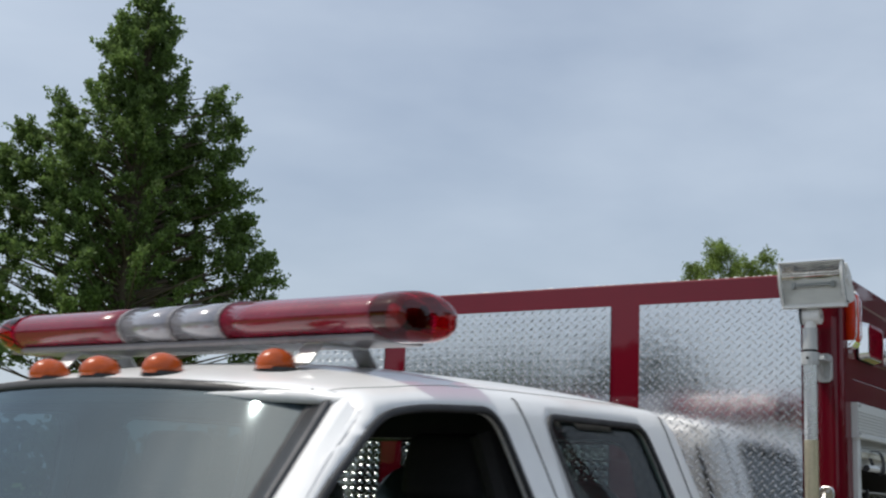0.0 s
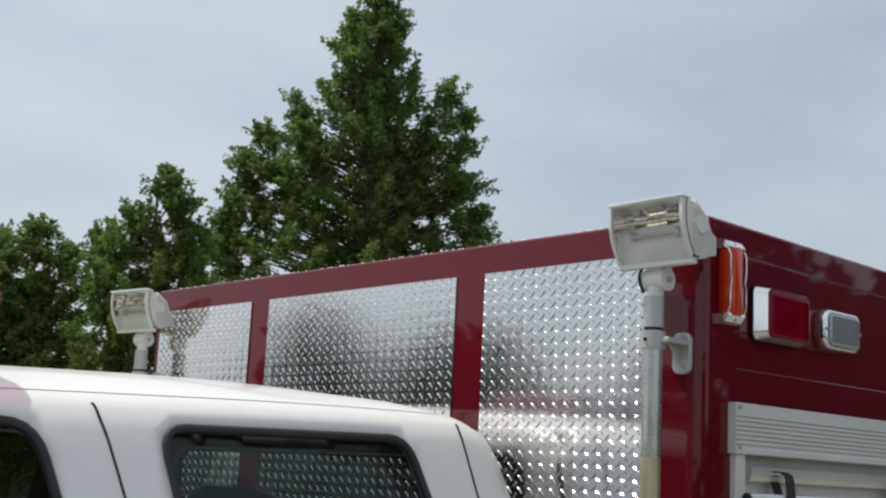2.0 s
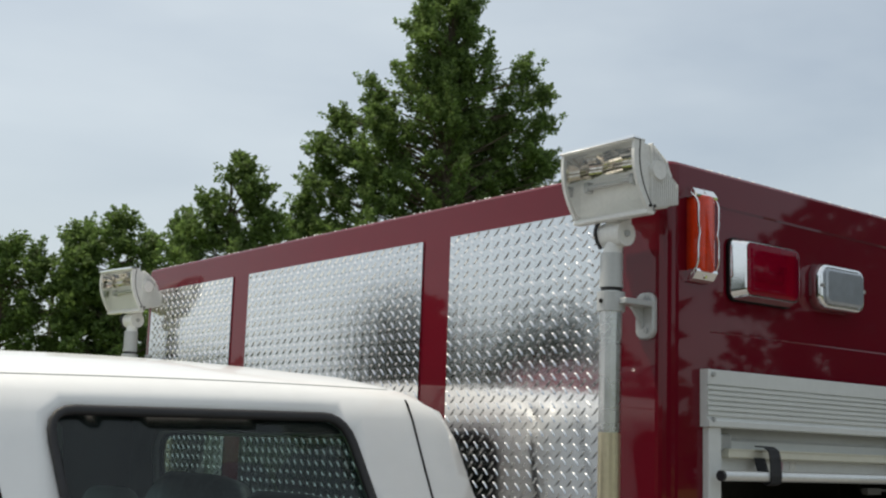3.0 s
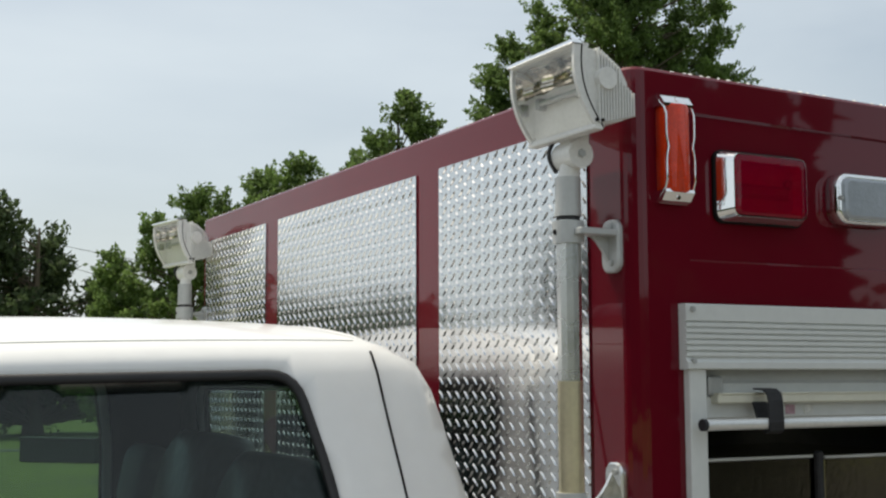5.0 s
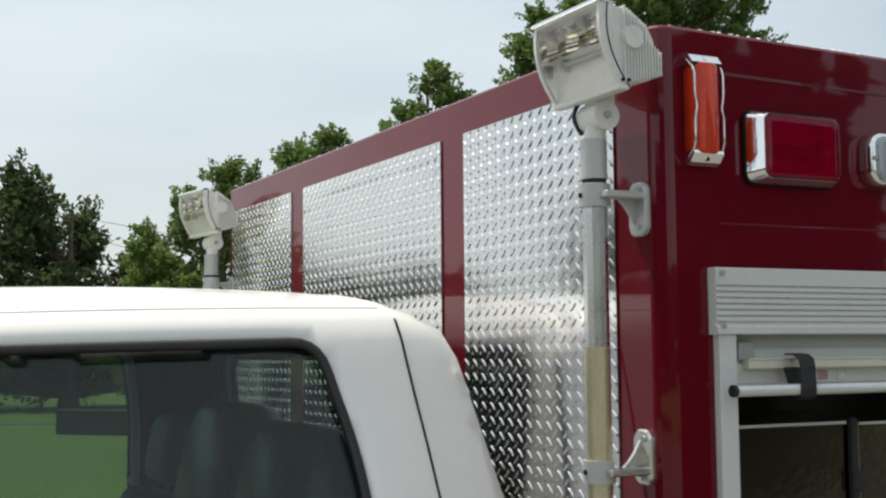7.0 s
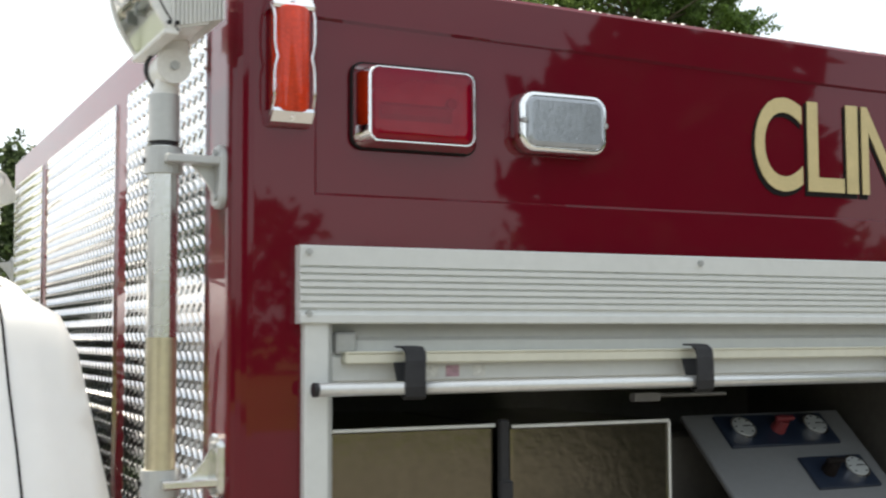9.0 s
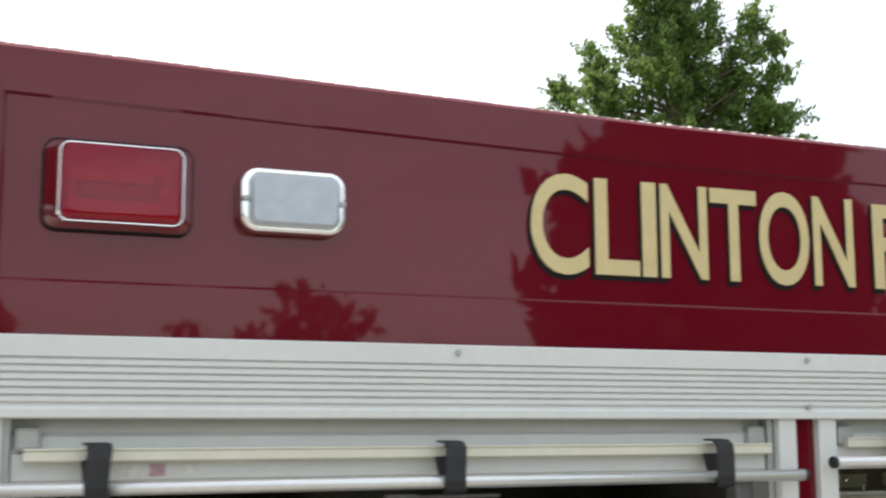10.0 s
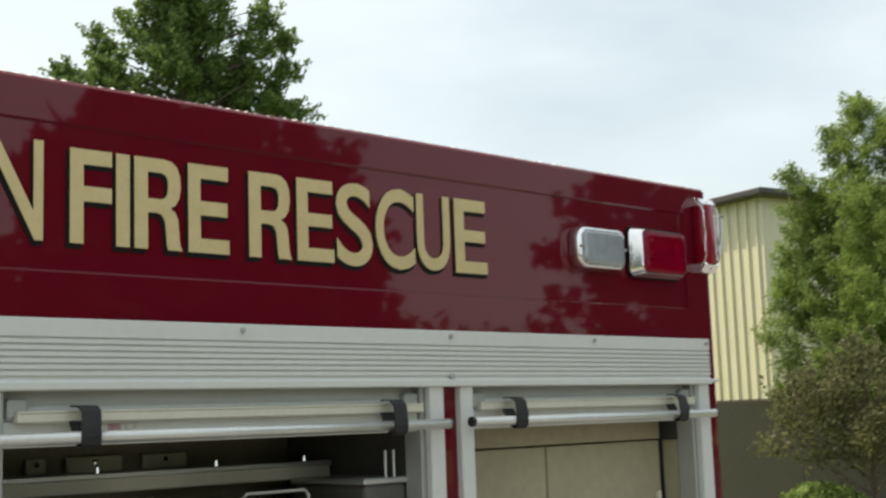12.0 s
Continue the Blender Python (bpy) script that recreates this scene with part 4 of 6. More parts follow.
def cab_shell():
    front = []
    S = [TOTAL * k / 60 for k in range(61)]
    outline = []
    for s in S:
        y, z = prof_at(s)
        bulge = 0.09 * (1 - ((y - CY) / 0.75) ** 2) if z > 1.95 and abs(y - CY) < 0.75 else 0.0
        outline.append((cab_front(min(z, 1.96)) - bulge, s))
    rear = [(cab_rear(prof_at(s)[1]), s) for s in reversed(S)]
    outline += rear
    holes = []
    for far in (False, True):
        holes += [window_in_s(QUARTER, far), window_in_s(DOORWIN, far)]
    sh = sheet_with_holes(outline, holes, 0.045, cab_lift(), 0.02, "cab_shell", M_WHITE, truck, "glossy white painted cab")
    grown = []
    for h in holes:
        cx, cs = sum(p[0] for p in h) / len(h), sum(p[1] for p in h) / len(h)
        grown.append([(cx + (x - cx) * 1.09, cs + (s - cs) * 1.10) for x, s in h])
    sheet_with_holes([(x if x > -1.0 else x + 0.02, s) for x, s in outline], grown, 0.05, cab_lift(0.0305), 0.01, "cab_lining", M_TRIMDARK, sh, "dark cab lining")
    for far in (False, True):
        for name, poly in (("quarter_window", QUARTER), ("door_window", DOORWIN)):
            ws = window_in_s(poly, far)
            holder = sh
            if poly is QUARTER:
                holder = sheet_with_holes(ws, [], 0.03, cab_lift(0.012), 0.0, name, M_GLASS, truck, "tinted side window")
                holder.visible_shadow = False
            lift = cab_lift(-0.001)
            pts = [lift(*p) for p in ws]
            bm = bmesh.new()
            sweep(bm, pts, 0.017, 0.012, True, (0, -1 if not far else 1, 0.35))
            part("window_seal", bm, M_RUBBER, holder, "black rubber seal", smooth=True)
    # shut lines
    lift = cab_lift(-0.0012)
    for line in ([(-1.228, 1.950), (-1.220, 1.925), (-1.205, 1.88), (-1.190, 1.82), (-1.174, 1.75), (-1.150, 1.60), (-1.130, 1.40), (-1.120, 1.0)], [(-0.262, 1.944), (-0.257, 1.90), (-0.250, 1.80), (-0.240, 1.70), (-0.232, 1.60), (-0.222, 1.40), (-0.215, 1.0)]):
        dense = []
        for (xa, za), (xb, zb) in zip(line, line[1:]):
            for k in range(6):
                dense.append((xa + (xb - xa) * k / 6, za + (zb - za) * k / 6))
        bm = bmesh.new()
        sweep(bm, [lift(x, s_of_z(min(z, 1.967))) for x, z in dense], 0.0042, 0.003, False, (0, -1, 0.3))
        part("shut_line", bm, M_BLACK, sh)
    bm = bmesh.new()
    lift = cab_lift(-0.001)
    sweep(bm, [lift(-1.92 + 0.02 * k, s_of_z(1.963) + 0.022 + 0.05 * (1 - k / 10) ** 2) for k in range(10)] + [lift(-1.72 + 1.44 * k / 30, s_of_z(1.963) + 0.022) for k in range(31)], 0.0022, 0.0012, False, (0, -0.4, 1))
    part("roof_joint", bm, M_GREYCAST, sh)
    return sh


cab = cab_shell()


M_SEALGREY = material("grey_rubber_trim", (0.05, 0.05, 0.053), 0.35, 0.0, 0.2, 18.0, 0.04, 150.0)


def windshield():
    """The bowed front glass between the roof and the cowl, with its rubber seal."""
    lift = cab_lift()
    nu, nv = 20, 10
    def pt(u, v):
        z = 1.30 + v * 0.625
        y0, _ = prof_at(s_of_z(z))
        ins = 0.142 + (1.925 - z) * 0.33
        y = y0 + ins + 2 * (CY - y0 - ins) * u
        b = 1 - (2 * u - 1) ** 2
        return (-1.908 - (1.925 - z) * 0.95 - 0.12 * b, y, z + 0.030 * b * v)
    bm = bmesh.new()
    g = [[bm.verts.new(pt(i / nu, j / nv)) for i in range(nu + 1)] for j in range(nv + 1)]
    for j in range(nv):
        for i in range(nu):
            bm.faces.new((g[j][i], g[j][i + 1], g[j + 1][i + 1], g[j + 1][i]))
    ob = part("windshield", bm, M_SHIELD, truck, "raked windshield reflecting the sky", smooth=True)
    ob.visible_shadow = False
    # painted pillars and header between the shell and the glass
    lift = cab_lift()
    for us, sg in ((0, -1), (1, 1)):
        bm, trim = bmesh.new(), bmesh.new()
        rows, bands = [], []
        for k in range(17):
            v = k / 16
            z = 1.30 + v * 0.625
            s = s_of_z(z) if us == 0 else TOTAL - s_of_z(z)
            a, a2 = Vector(lift(cab_front(z), s)), Vector(lift(cab_front(z) + 0.012, s))
            y0 = prof_at(s_of_z(z))[0]
            yl = y0 + 0.088 + (1.925 - z) * 0.08
            edge = Vector((-1.908 - (1.925 - z) * 1.32, yl if us == 0 else 2 * CY - yl, z))
            c = Vector(pt(us, v))
            mid = (a + edge) / 2 + Vector((-0.016, sg * 0.010, 0.010))
            rows.append([bm.verts.new(p) for p in (a2, a, a * 0.65 + edge * 0.35 + Vector((-0.011, sg * 0.008, 0.007)), mid, edge + Vector((0, 0, -0.002)))])
            up = Vector((-0.006, 0, 0.008))
            bands.append([trim.verts.new(p) for p in (edge + Vector((0.004, 0, -0.010)), edge + up, edge * 0.6 + c * 0.4 + up, edge * 0.5 + c * 0.5 + up * 0.3, c + up * 0.8, c - up)])
        for m_, rr in ((bm, rows), (trim, bands)):
            for r0, r1 in zip(rr, rr[1:]):
                for i in range(len(r0) - 1):
                    m_.faces.new((r0[i], r0[i + 1], r1[i + 1], r1[i]))
            bmesh.ops.recalc_face_normals(m_, faces=m_.faces)
        pil = part("front_pillar", bm, M_WHITE, truck, "white painted windshield pillar", smooth=True)
        part("pillar_seal", trim, M_SEALGREY, pil, "wide dark grey rubber seal", smooth=True)
    bm = bmesh.new()
    rows = []
    for k in range(33):
        u = k / 32
        c = Vector(pt(u, 1))
        y = c.y
        s = ARC[7] + 0.0
        lo, hi = s_of_z(1.93), TOTAL - s_of_z(1.93)
        for _ in range(30):
            md = (lo + hi) / 2
            if prof_at(md)[0] < y:
                lo = md
            else:
                hi = md
        zz = prof_at(lo)[1]
        bulge = 0.09 * (1 - ((y - CY) / 0.75) ** 2) if abs(y - CY) < 0.75 else 0.0
        a = Vector(lift(cab_front(min(zz, 1.96)) - bulge + 0.02, lo))
        rows.append([bm.verts.new(p) for p in (a, (a * 0.5 + c * 0.5) + Vector((-0.006, 0, 0.012)), c + Vector((0, 0, 0.004)))])
    for r0, r1 in zip(rows, rows[1:]):
        for i in range(2):
            bm.faces.new((r0[i], r0[i + 1], r1[i + 1], r1[i]))
    bmesh.ops.recalc_face_normals(bm, faces=bm.faces)
    part("roof_header", bm, M_WHITE, truck, "white roof edge over the windshield", smooth=True)
    edge = [pt(0, 1 - k / 12) for k in range(13)][::-1] + [pt(k / 24, 1) for k in range(1, 25)] + [pt(1, 1 - k / 12) for k in range(1, 13)] + [pt(1 - k / 24, 0) for k in range(1, 24)]
    bm = bmesh.new()
    sweep(bm, edge, 0.026, 0.016, True, (-0.75, 0, 0.65))
    part("windshield_seal", bm, M_RUBBER, ob, "black rubber seal", smooth=True)


windshield()


def cab_back():
    outline = []
    for k in range(41):
        s = TOTAL * k / 40
        y, z = prof_at(s)
        outline.append((y + (0.03 if y < CY else -0.03), z - (0.03 if z > 1.9 else 0)))
    win = smooth_poly([(0.66, 1.865), (1.94, 1.865), (2.0, 1.47), (0.60, 1.47)], 0.09)
    def lift(y, z):
        return (cab_rear(min(z, 1.95)) - 0.012 - 0.03 * max(0, (z - 1.85) / 0.15), y, z)
    sheet_with_holes(outline, [win], 0.08, lift, 0.02, "cab_back", M_WHITE, truck, "white cab back wall")
    sheet_with_holes([(y, z) for y, z in outline], [win], 0.1, lambda y, z: (lift(y, z)[0] - 0.03, y, z), 0.005, "back_lining", M_TRIMDARK, truck)
    g = sheet_with_holes(win, [], 0.12, lambda y, z: (lift(y, z)[0] - 0.01, y, z), 0.0, "back_window", M_REARGLASS, truck)
    g.visible_shadow = False
    bm = bmesh.new()
    sweep(bm, [lift(*p) for p in win], 0.03, 0.014, True, (1, 0, 0))
    part("window_seal", bm, M_RUBBER, g)


M_REARGLASS = pane("back_glass", (0.62, 0.68, 0.66))
cab_back()

# bonnet, floor, wheels and chassis that carry the truck
bm = bmesh.new()
ring_loft(bm, [[(x, y, z) for y, z in rounded(w, h, 0.16, 6, CY, zc)] for x, w, h, zc in ((-2.70, 1.90, 0.74, 0.93), (-3.3, 1.84, 0.66, 0.89), (-3.75, 1.74, 0.56, 0.84), (-3.83, 1.6, 0.40, 0.80))])
part("bonnet", bm, M_WHITE, truck, "white bonnet", smooth=True)
bm = bmesh.new()
box(bm, -2.78, -2.46, 0.50, 2.10, 1.20, 1.302, 0.02, 2)
part("cowl", bm, M_TRIMDARK, truck, "dark cowl below the windshield")
bm = bmesh.new()
box(bm, -2.8, -0.15, 0.32, 2.28, 0.70, 0.80, 0.02, 1)
box(bm, -2.9, -2.45, 0.36, 2.24, 1.08, 1.27, 0.06, 2)
part("cab_floor", bm, M_TRIMDARK, truck)
bm = bmesh.new()
for y in (0.82, 1.68):
    box(bm, -3.6, 3.4, y - 0.05, y + 0.05, 0.52, 0.73)
part("chassis", bm, M_RUBBER, truck)
for wx in (-3.15, 1.95):
    for wy in (0.24, 2.20):
        bm = bmesh.new()
        prof = [(0.22, -0.11), (0.36, -0.12), (0.40, -0.09), (0.405, 0.0), (0.40, 0.09), (0.36, 0.12), (0.22, 0.11)]
        ring_loft(bm, [[(wx + r * math.cos(a), wy + y, 0.411 + r * math.sin(a)) for a in [2 * math.pi * k / 32 for k in range(32)]] for r, y in prof], True, True)
        wh = part("wheel", bm, M_TYRE, truck, "black tyre", smooth=True)
        bm = bmesh.new()
        tube(bm, (wx, wy - 0.10, 0.411), (wx, wy + 0.10, 0.411), 0.215, seg=24)
        tube(bm, (wx, wy - 0.13, 0.411), (wx, wy + 0.13, 0.411), 0.08, seg=16)
        part("rim", bm, M_ALU, wh)


M_BRONZE = material("brown_bulkhead_paint", (0.24, 0.21, 0.165), 0.45, 0.2, 0.2, 8.0, 0.05, 70.0)
M_SEAT_PALE = material("pale_headrest_vinyl", (0.22, 0.25, 0.25), 0.6, 0.0, 0.15, 15.0, 0.1, 200.0)


def car_seat(x, y, w, parent, tall=0.62, head=True, tint=None, cloth=None):
    bm = bmesh.new()
    box(bm, x - 0.26, x + 0.24, y - w / 2, y + w / 2, 0.80, 1.12, 0.05, 3)
    seat = part("seat", bm, cloth or M_SEAT, parent, "seat under clear plastic" if cloth is M_FILM else "grey cloth seat", smooth=True)
    bm = bmesh.new()
    mt = Matrix.Translation((x + 0.22, y, 1.05)) @ Matrix.Rotation(radians(12), 4, 'Y')
    ring_loft(bm, [[(xx, yy, zz) for yy, zz in rounded(w * k, tall * kz, 0.13, 6, 0, tall / 2)] for xx, k, kz in ((-0.075, 0.86, 0.94), (-0.055, 0.97, 0.99), (0.0, 1.0, 1.0), (0.05, 0.97, 0.99), (0.07, 0.86, 0.95))])
    bmesh.ops.transform(bm, matrix=mt, verts=bm.verts)
    part("backrest", bm, cloth or M_SEAT, seat, smooth=True)
    if head:
        bm = bmesh.new()
        box(bm, -0.05, 0.05, -0.13, 0.13, 0.0, 0.19, 0.045, 3, mt @ Matrix.Translation((0.01, 0, tall + 0.02)))
        for dy in (-0.06, 0.06):
            tube(bm, mt @ Vector((0, dy, tall - 0.04)), mt @ Vector((0, dy, tall + 0.06)), 0.008, seg=8)
        part("headrest", bm, tint or cloth or M_SEAT, seat, "paler headrest" if tint else "", smooth=True)


# front seats take the dark trim colour, which puts the cab's shade in
car_seat(-1.50, 0.78, 0.52, truck, cloth=M_TRIMDARK)
car_seat(-1.50, 1.82, 0.52, truck, cloth=M_TRIMDARK)
car_seat(-0.68, 0.82, 0.46, truck, 0.69, False, cloth=M_FILM)
car_seat(-0.68, 1.31, 0.46, truck, 0.72, False, cloth=M_FILM)
car_seat(-0.70, 1.84, 0.46, truck, 0.46, True, M_SEAT_PALE)
# B pillars inside
for y, sgn in ((0.40, 1), (2.20, -1)):
    bm = bmesh.new()
    tube(bm, (-1.14, y, 1.2), (-1.215, y + sgn * 0.20, 1.86), 0.055, 0.045, 10)
    part("door_pillar", bm, M_TRIMDARK, truck)

# roof marker lamps
M_ROOFAMBER = material("amber_roof_lens", (0.42, 0.075, 0.012), 0.25, 0.0, 0.3, 30.0, 0.05, 120.0, coat=0.3, spec=0.3)
for y, x in ((0.905, -1.75), (1.185, -1.862), (1.390, -1.882), (1.605, -1.866)):
    bm = bmesh.new()
    zb = cab_lift()(x, s_of_z(1.966) + (y - 0.54 if y < CY else y - 0.54))[2]
    ball(bm, (0, 0, 0), 0.056, 0.042, 0.042, 20)
    for v in bm.verts:
        v.co.z = max(v.co.z, -0.012)
        v.co.x *= 1.0 if v.co.x < 0 else 1.25
        v.co += Vector((x, y, zb + 0.011))
    lamp = part("roof_marker_lamp", bm, M_ROOFAMBER, truck, "amber cab roof marker lamp", smooth=True)
    bm = bmesh.new()
    tube(bm, (x + 0.008, y, zb - 0.008), (x + 0.008, y, zb + 0.004), 0.056, seg=20)
    part("gasket", bm, M_RUBBER, lamp)


# ---- light bar on the cab roof ----
def light_bar():
    y0, y1, xc, zc = 0.580, 2.07, -1.545, 2.136
    def sect(y, k=1.0, kz=1.0):
        out = []
        for i in range(28):
            a = 2 * math.pi * i / 28
            c, s = math.cos(a), math.sin(a)
            out.append((xc + 0.148 * k * math.copysign(abs(c) ** 0.95, c), y, zc + 0.062 * kz * math.copysign(abs(s) ** 0.95, s)))
        return out
    bm = bmesh.new()
    box(bm, xc - 0.115, xc + 0.115, y0 + 0.09, y1 - 0.09, zc - 0.064, zc - 0.046, 0.008, 2)
    base = part("light_bar", bm, M_CLEARBAND, truck, "long red and clear warning light bar on the cab roof")
    spans = ((y0, 1.155, M_BARRED, "red dome"), (1.165, 1.335, M_BARWHITE, "clear dome"), (1.345, 1.525, M_BARWHITE, "clear dome"), (1.535, y1, M_BARRED, "red dome"))
    for a, b, mat, lab in spans:
        bm = bmesh.new()
        loops = []
        loops += [sect(a + 0.085 if a == y0 else a)]
        loops += [sect(a + 0.10 + (b - a - 0.2) * k / 6) for k in range(7)] if b - a > 0.3 else [sect((a + b) / 2)]
        loops += [sect(b - 0.085 if b == y1 else b)]
        ring_loft(bm, loops)
        part("dome", bm, mat, base, lab, smooth=True)
    # see-through end caps with a dark lamp block inside
    for ye, sg in ((y0, 1), (y1, -1)):
        bm = bmesh.new()
        ring_loft(bm, [sect(ye + sg * d, k, kz) for d, k, kz in ((0.0, 0.80, 0.74), (0.005, 0.92, 0.90), (0.016, 1.0, 1.0), (0.045, 1.03, 1.04), (0.083, 1.03, 1.04))], True, False)
        bmesh.ops.recalc_face_normals(bm, faces=bm.faces)
        cap = part("end_cap", bm, M_REDPANE, base, "translucent red end cap", smooth=True)
        bm = bmesh.new()
        tube(bm, (xc + 0.03, ye + sg * 0.078, zc + 0.004), (xc + 0.03, ye + sg * 0.040, zc + 0.004), 0.046, 0.030, 20)
        part("lamp_block", bm, M_TRIMDARK, cap, "dark lamp block")
        bm = bmesh.new()
        tube(bm, (xc - 0.055, ye + sg * 0.078, zc - 0.004), (xc - 0.055, ye + sg * 0.050, zc - 0.004), 0.036, 0.020, 20)
        part("reflector", bm, M_GREYCAST, cap)
    for y in (1.16, 1.34, 1.53):
        bm = bmesh.new()
        ring_loft(bm, [sect(y - 0.006, 1.03, 1.05), sect(y + 0.006, 1.03, 1.05)])
        part("band", bm, M_CLEARBAND, base)
    # rotators inside show as dark blocks under the domes' ends
    for y in (y0 + 0.006, y1 - 0.006):
        sg = -1 if y < CY else 1
        bm = bmesh.new()
        box(bm, xc - 0.05, xc + 0.06, y - 0.002 + 0.030, y + 0.002 + 0.030, zc - 0.058, zc - 0.036, 0.004, 1)
        part("maker_plate", bm, M_ALU, base, "small worn name plate")
    for y in (0.87, 1.76):
        bm = bmesh.new()
        for x0, x1 in ((xc - 0.15, xc - 0.09), (xc + 0.16, xc + 0.10)):
            sweep(bm, [(x0 - 0.03 * (1 if x0 < xc else -1), y, 2.012), (x0, y, 2.016), (x1, y, zc - 0.062)], 0.06, 0.006, False, (0.3 if x0 > xc else -0.3, 0, 1))
        box(bm, xc - 0.10, xc + 0.11, y - 0.03, y + 0.03, zc - 0.070, zc - 0.058, 0.003, 1)
        part("mounting_foot", bm, M_ALU, base, "bent aluminium mounting foot")


M_REDPANE = pane("red_translucent_cap", (0.55, 0.007, 0.04), base=0.05)
M_BARRED = material("red_dome", (0.18, 0.004, 0.022), 0.25, 0.0, 0.3, 9.0, 0.02, 40.0, coat=0.7)
M_CLEARBAND = material("band_between_domes", (0.20, 0.19, 0.20), 0.3)
light_bar()
# the roof falls a little towards the front, and so does all that sits on it
LEAN = Matrix(((0.948, 0, 0, -0.005), (0, 1, 0, 0), (0.033, 0, 1, -0.0018), (0, 0, 0, 1)))
for ob in bpy.data.objects:
    if ob not in BEFORE_CAB and ob.type == 'MESH' and ob.name.split(".")[0] not in ("bonnet", "cowl", "cab_floor", "chassis", "wheel", "rim"):
        ob.data.transform(LEAN)


# ---- things inside the compartments ----
def equipment_box(x0, x1, y0, y1, z0, z1, label, edge=True):
    t = thing("equipment_box", ((x0 + x1) / 2, (y0 + y1) / 2, z0), label, "storage box", "boxes in the front compartment")
    bm = bmesh.new()
    box(bm, x0, x1, y0, y1, z0, z1, 0.006, 2)
    part("body", bm, M_STEEL, t)
    bm = bmesh.new()
    box(bm, x0 + 0.001, x1 - 0.001, y0 - 0.006, y0 - 0.001, z1 - 0.004, z1 + 0.002, 0.001, 1)
    if edge:
        box(bm, x1 - 0.003, x1 + 0.002, y0 - 0.006, y0 - 0.001, z0, z1, 0.002, 1)
    part("rim", bm, M_ALU, t, "bright folded rim")


bm = bmesh.new()
box(bm, 0.146, 1.397, 0.03, 0.595, 1.10, 1.12)
tagged(part("compartment_shelf", bm, M_ALU), "aluminium shelf in the front compartment", "shelf", kind="structure")
equipment_box(0.158, 0.452, 0.062, 0.50, 1.12, 1.727, "dull steel equipment box with a bright top rim", False)
equipment_box(0.480, 0.790, 0.062, 0.50, 1.12, 1.724, "dull steel equipment box with a bright rim")
bm = bmesh.new()
box(bm, 0.457, 0.474, 0.050, 0.064, 1.125, 1.735, 0.003, 1)
box(bm, 0.453, 0.478, 0.044, 0.052, 1.60, 1.64, 0.004, 1)
st = part("cargo_strap", bm, M_STRAP)
tagged(st, "black webbing strap between the steel boxes", "strap")


M_KNOB = material("faded_red_knob", (0.16, 0.02, 0.025), 0.5)


def gauge_panel():
    t = thing("gauge_panel", (1.15, 0.35, 1.12), "sloping light grey air control panel with round gauges on blue plates", "control panel")
    m = Matrix.Translation((1.160, 0.21, 1.652)) @ Matrix.Rotation(radians(-48), 4, 'X')
    def loc(bm):
        bmesh.ops.transform(bm, matrix=m, verts=bm.verts)
        return bm
    bm = bmesh.new()
    box(bm, -0.195, 0.195, -0.012, 0.0, -0.19, 0.081, 0.004, 2)
    part("face_plate", loc(bm), M_PANEL, t)
    bm = bmesh.new()
    box(bm, 0.955, 1.355, 0.29, 0.50, 1.12, 1.68, 0.01, 1)
    box(bm, 0.958, 1.352, 0.076, 0.30, 1.12, 1.515, 0.006, 1)
    part("cabinet", bm, M_INNER, t)
    for (x0, x1, z0, z1) in ((-0.130, 0.138, -0.012, 0.070), (0.005, 0.160, -0.125, -0.045)):
        bm = bmesh.new()
        box(bm, x0, x1, -0.018, -0.011, z0, z1, 0.002, 1)
        plate = part("gauge_plate", loc(bm), M_BLUE, t, "dark blue gauge plate")
        zc = (z0 + z1) / 2
        spots = (x0 + 0.045, x1 - 0.045) if x1 - x0 > 0.2 else (x1 - 0.042,)
        for gx in spots:
            bm = bmesh.new()
            tube(bm, (gx, -0.028, zc), (gx, -0.016, zc), 0.028, seg=24)
            rim = part("gauge", loc(bm), M_CHROME, plate, "round chrome gauge")
            bm = bmesh.new()
            tube(bm, (gx, -0.0295, zc), (gx, -0.0275, zc), 0.0235, seg=24)
            part("gauge_face", loc(bm), M_GAUGE, plate)
            bm = bmesh.new()
            for k in range(7):
                a = radians(225 - 45 * k)
                box(bm, gx + 0.019 * math.cos(a) - 0.002, gx + 0.019 * math.cos(a) + 0.002, -0.0305, -0.0296, zc + 0.019 * math.sin(a) - 0.0012, zc + 0.019 * math.sin(a) + 0.0012)
            box(bm, gx - 0.001, gx + 0.014, -0.0307, -0.0297, zc, zc + 0.002)
            part("dial_mark", loc(bm), M_BLACK, plate)
        bm = bmesh.new()
        cx = (x0 + x1) / 2 - (0.03 if len(spots) == 1 else 0)
        tube(bm, (cx, -0.045, zc), (cx, -0.016, zc), 0.012, 0.016, 12)
        box(bm, cx - 0.022, cx + 0.022, -0.052, -0.044, zc - 0.005, zc + 0.005, 0.002, 1)
        part("valve_knob", loc(bm), M_KNOB if len(spots) == 2 else M_BLACK, plate, "small valve knob")


gauge_panel()
bm = bmesh.new()
box(bm, 1.358, 1.396, 0.050, 0.085, 1.722, 1.780, 0.004, 1)
jb = part("junction_box", bm, M_PANEL)
tagged(jb, "small pale junction box on the compartment wall", "electrical box")
bm = bmesh.new()
tube(bm, (1.378, 0.075, 1.12), (1.380, 0.075, 1.70), 0.006, seg=8)
cb = part("hanging_cable", bm, M_RUBBER)
tagged(cb, "black cable below the junction box", "cable")

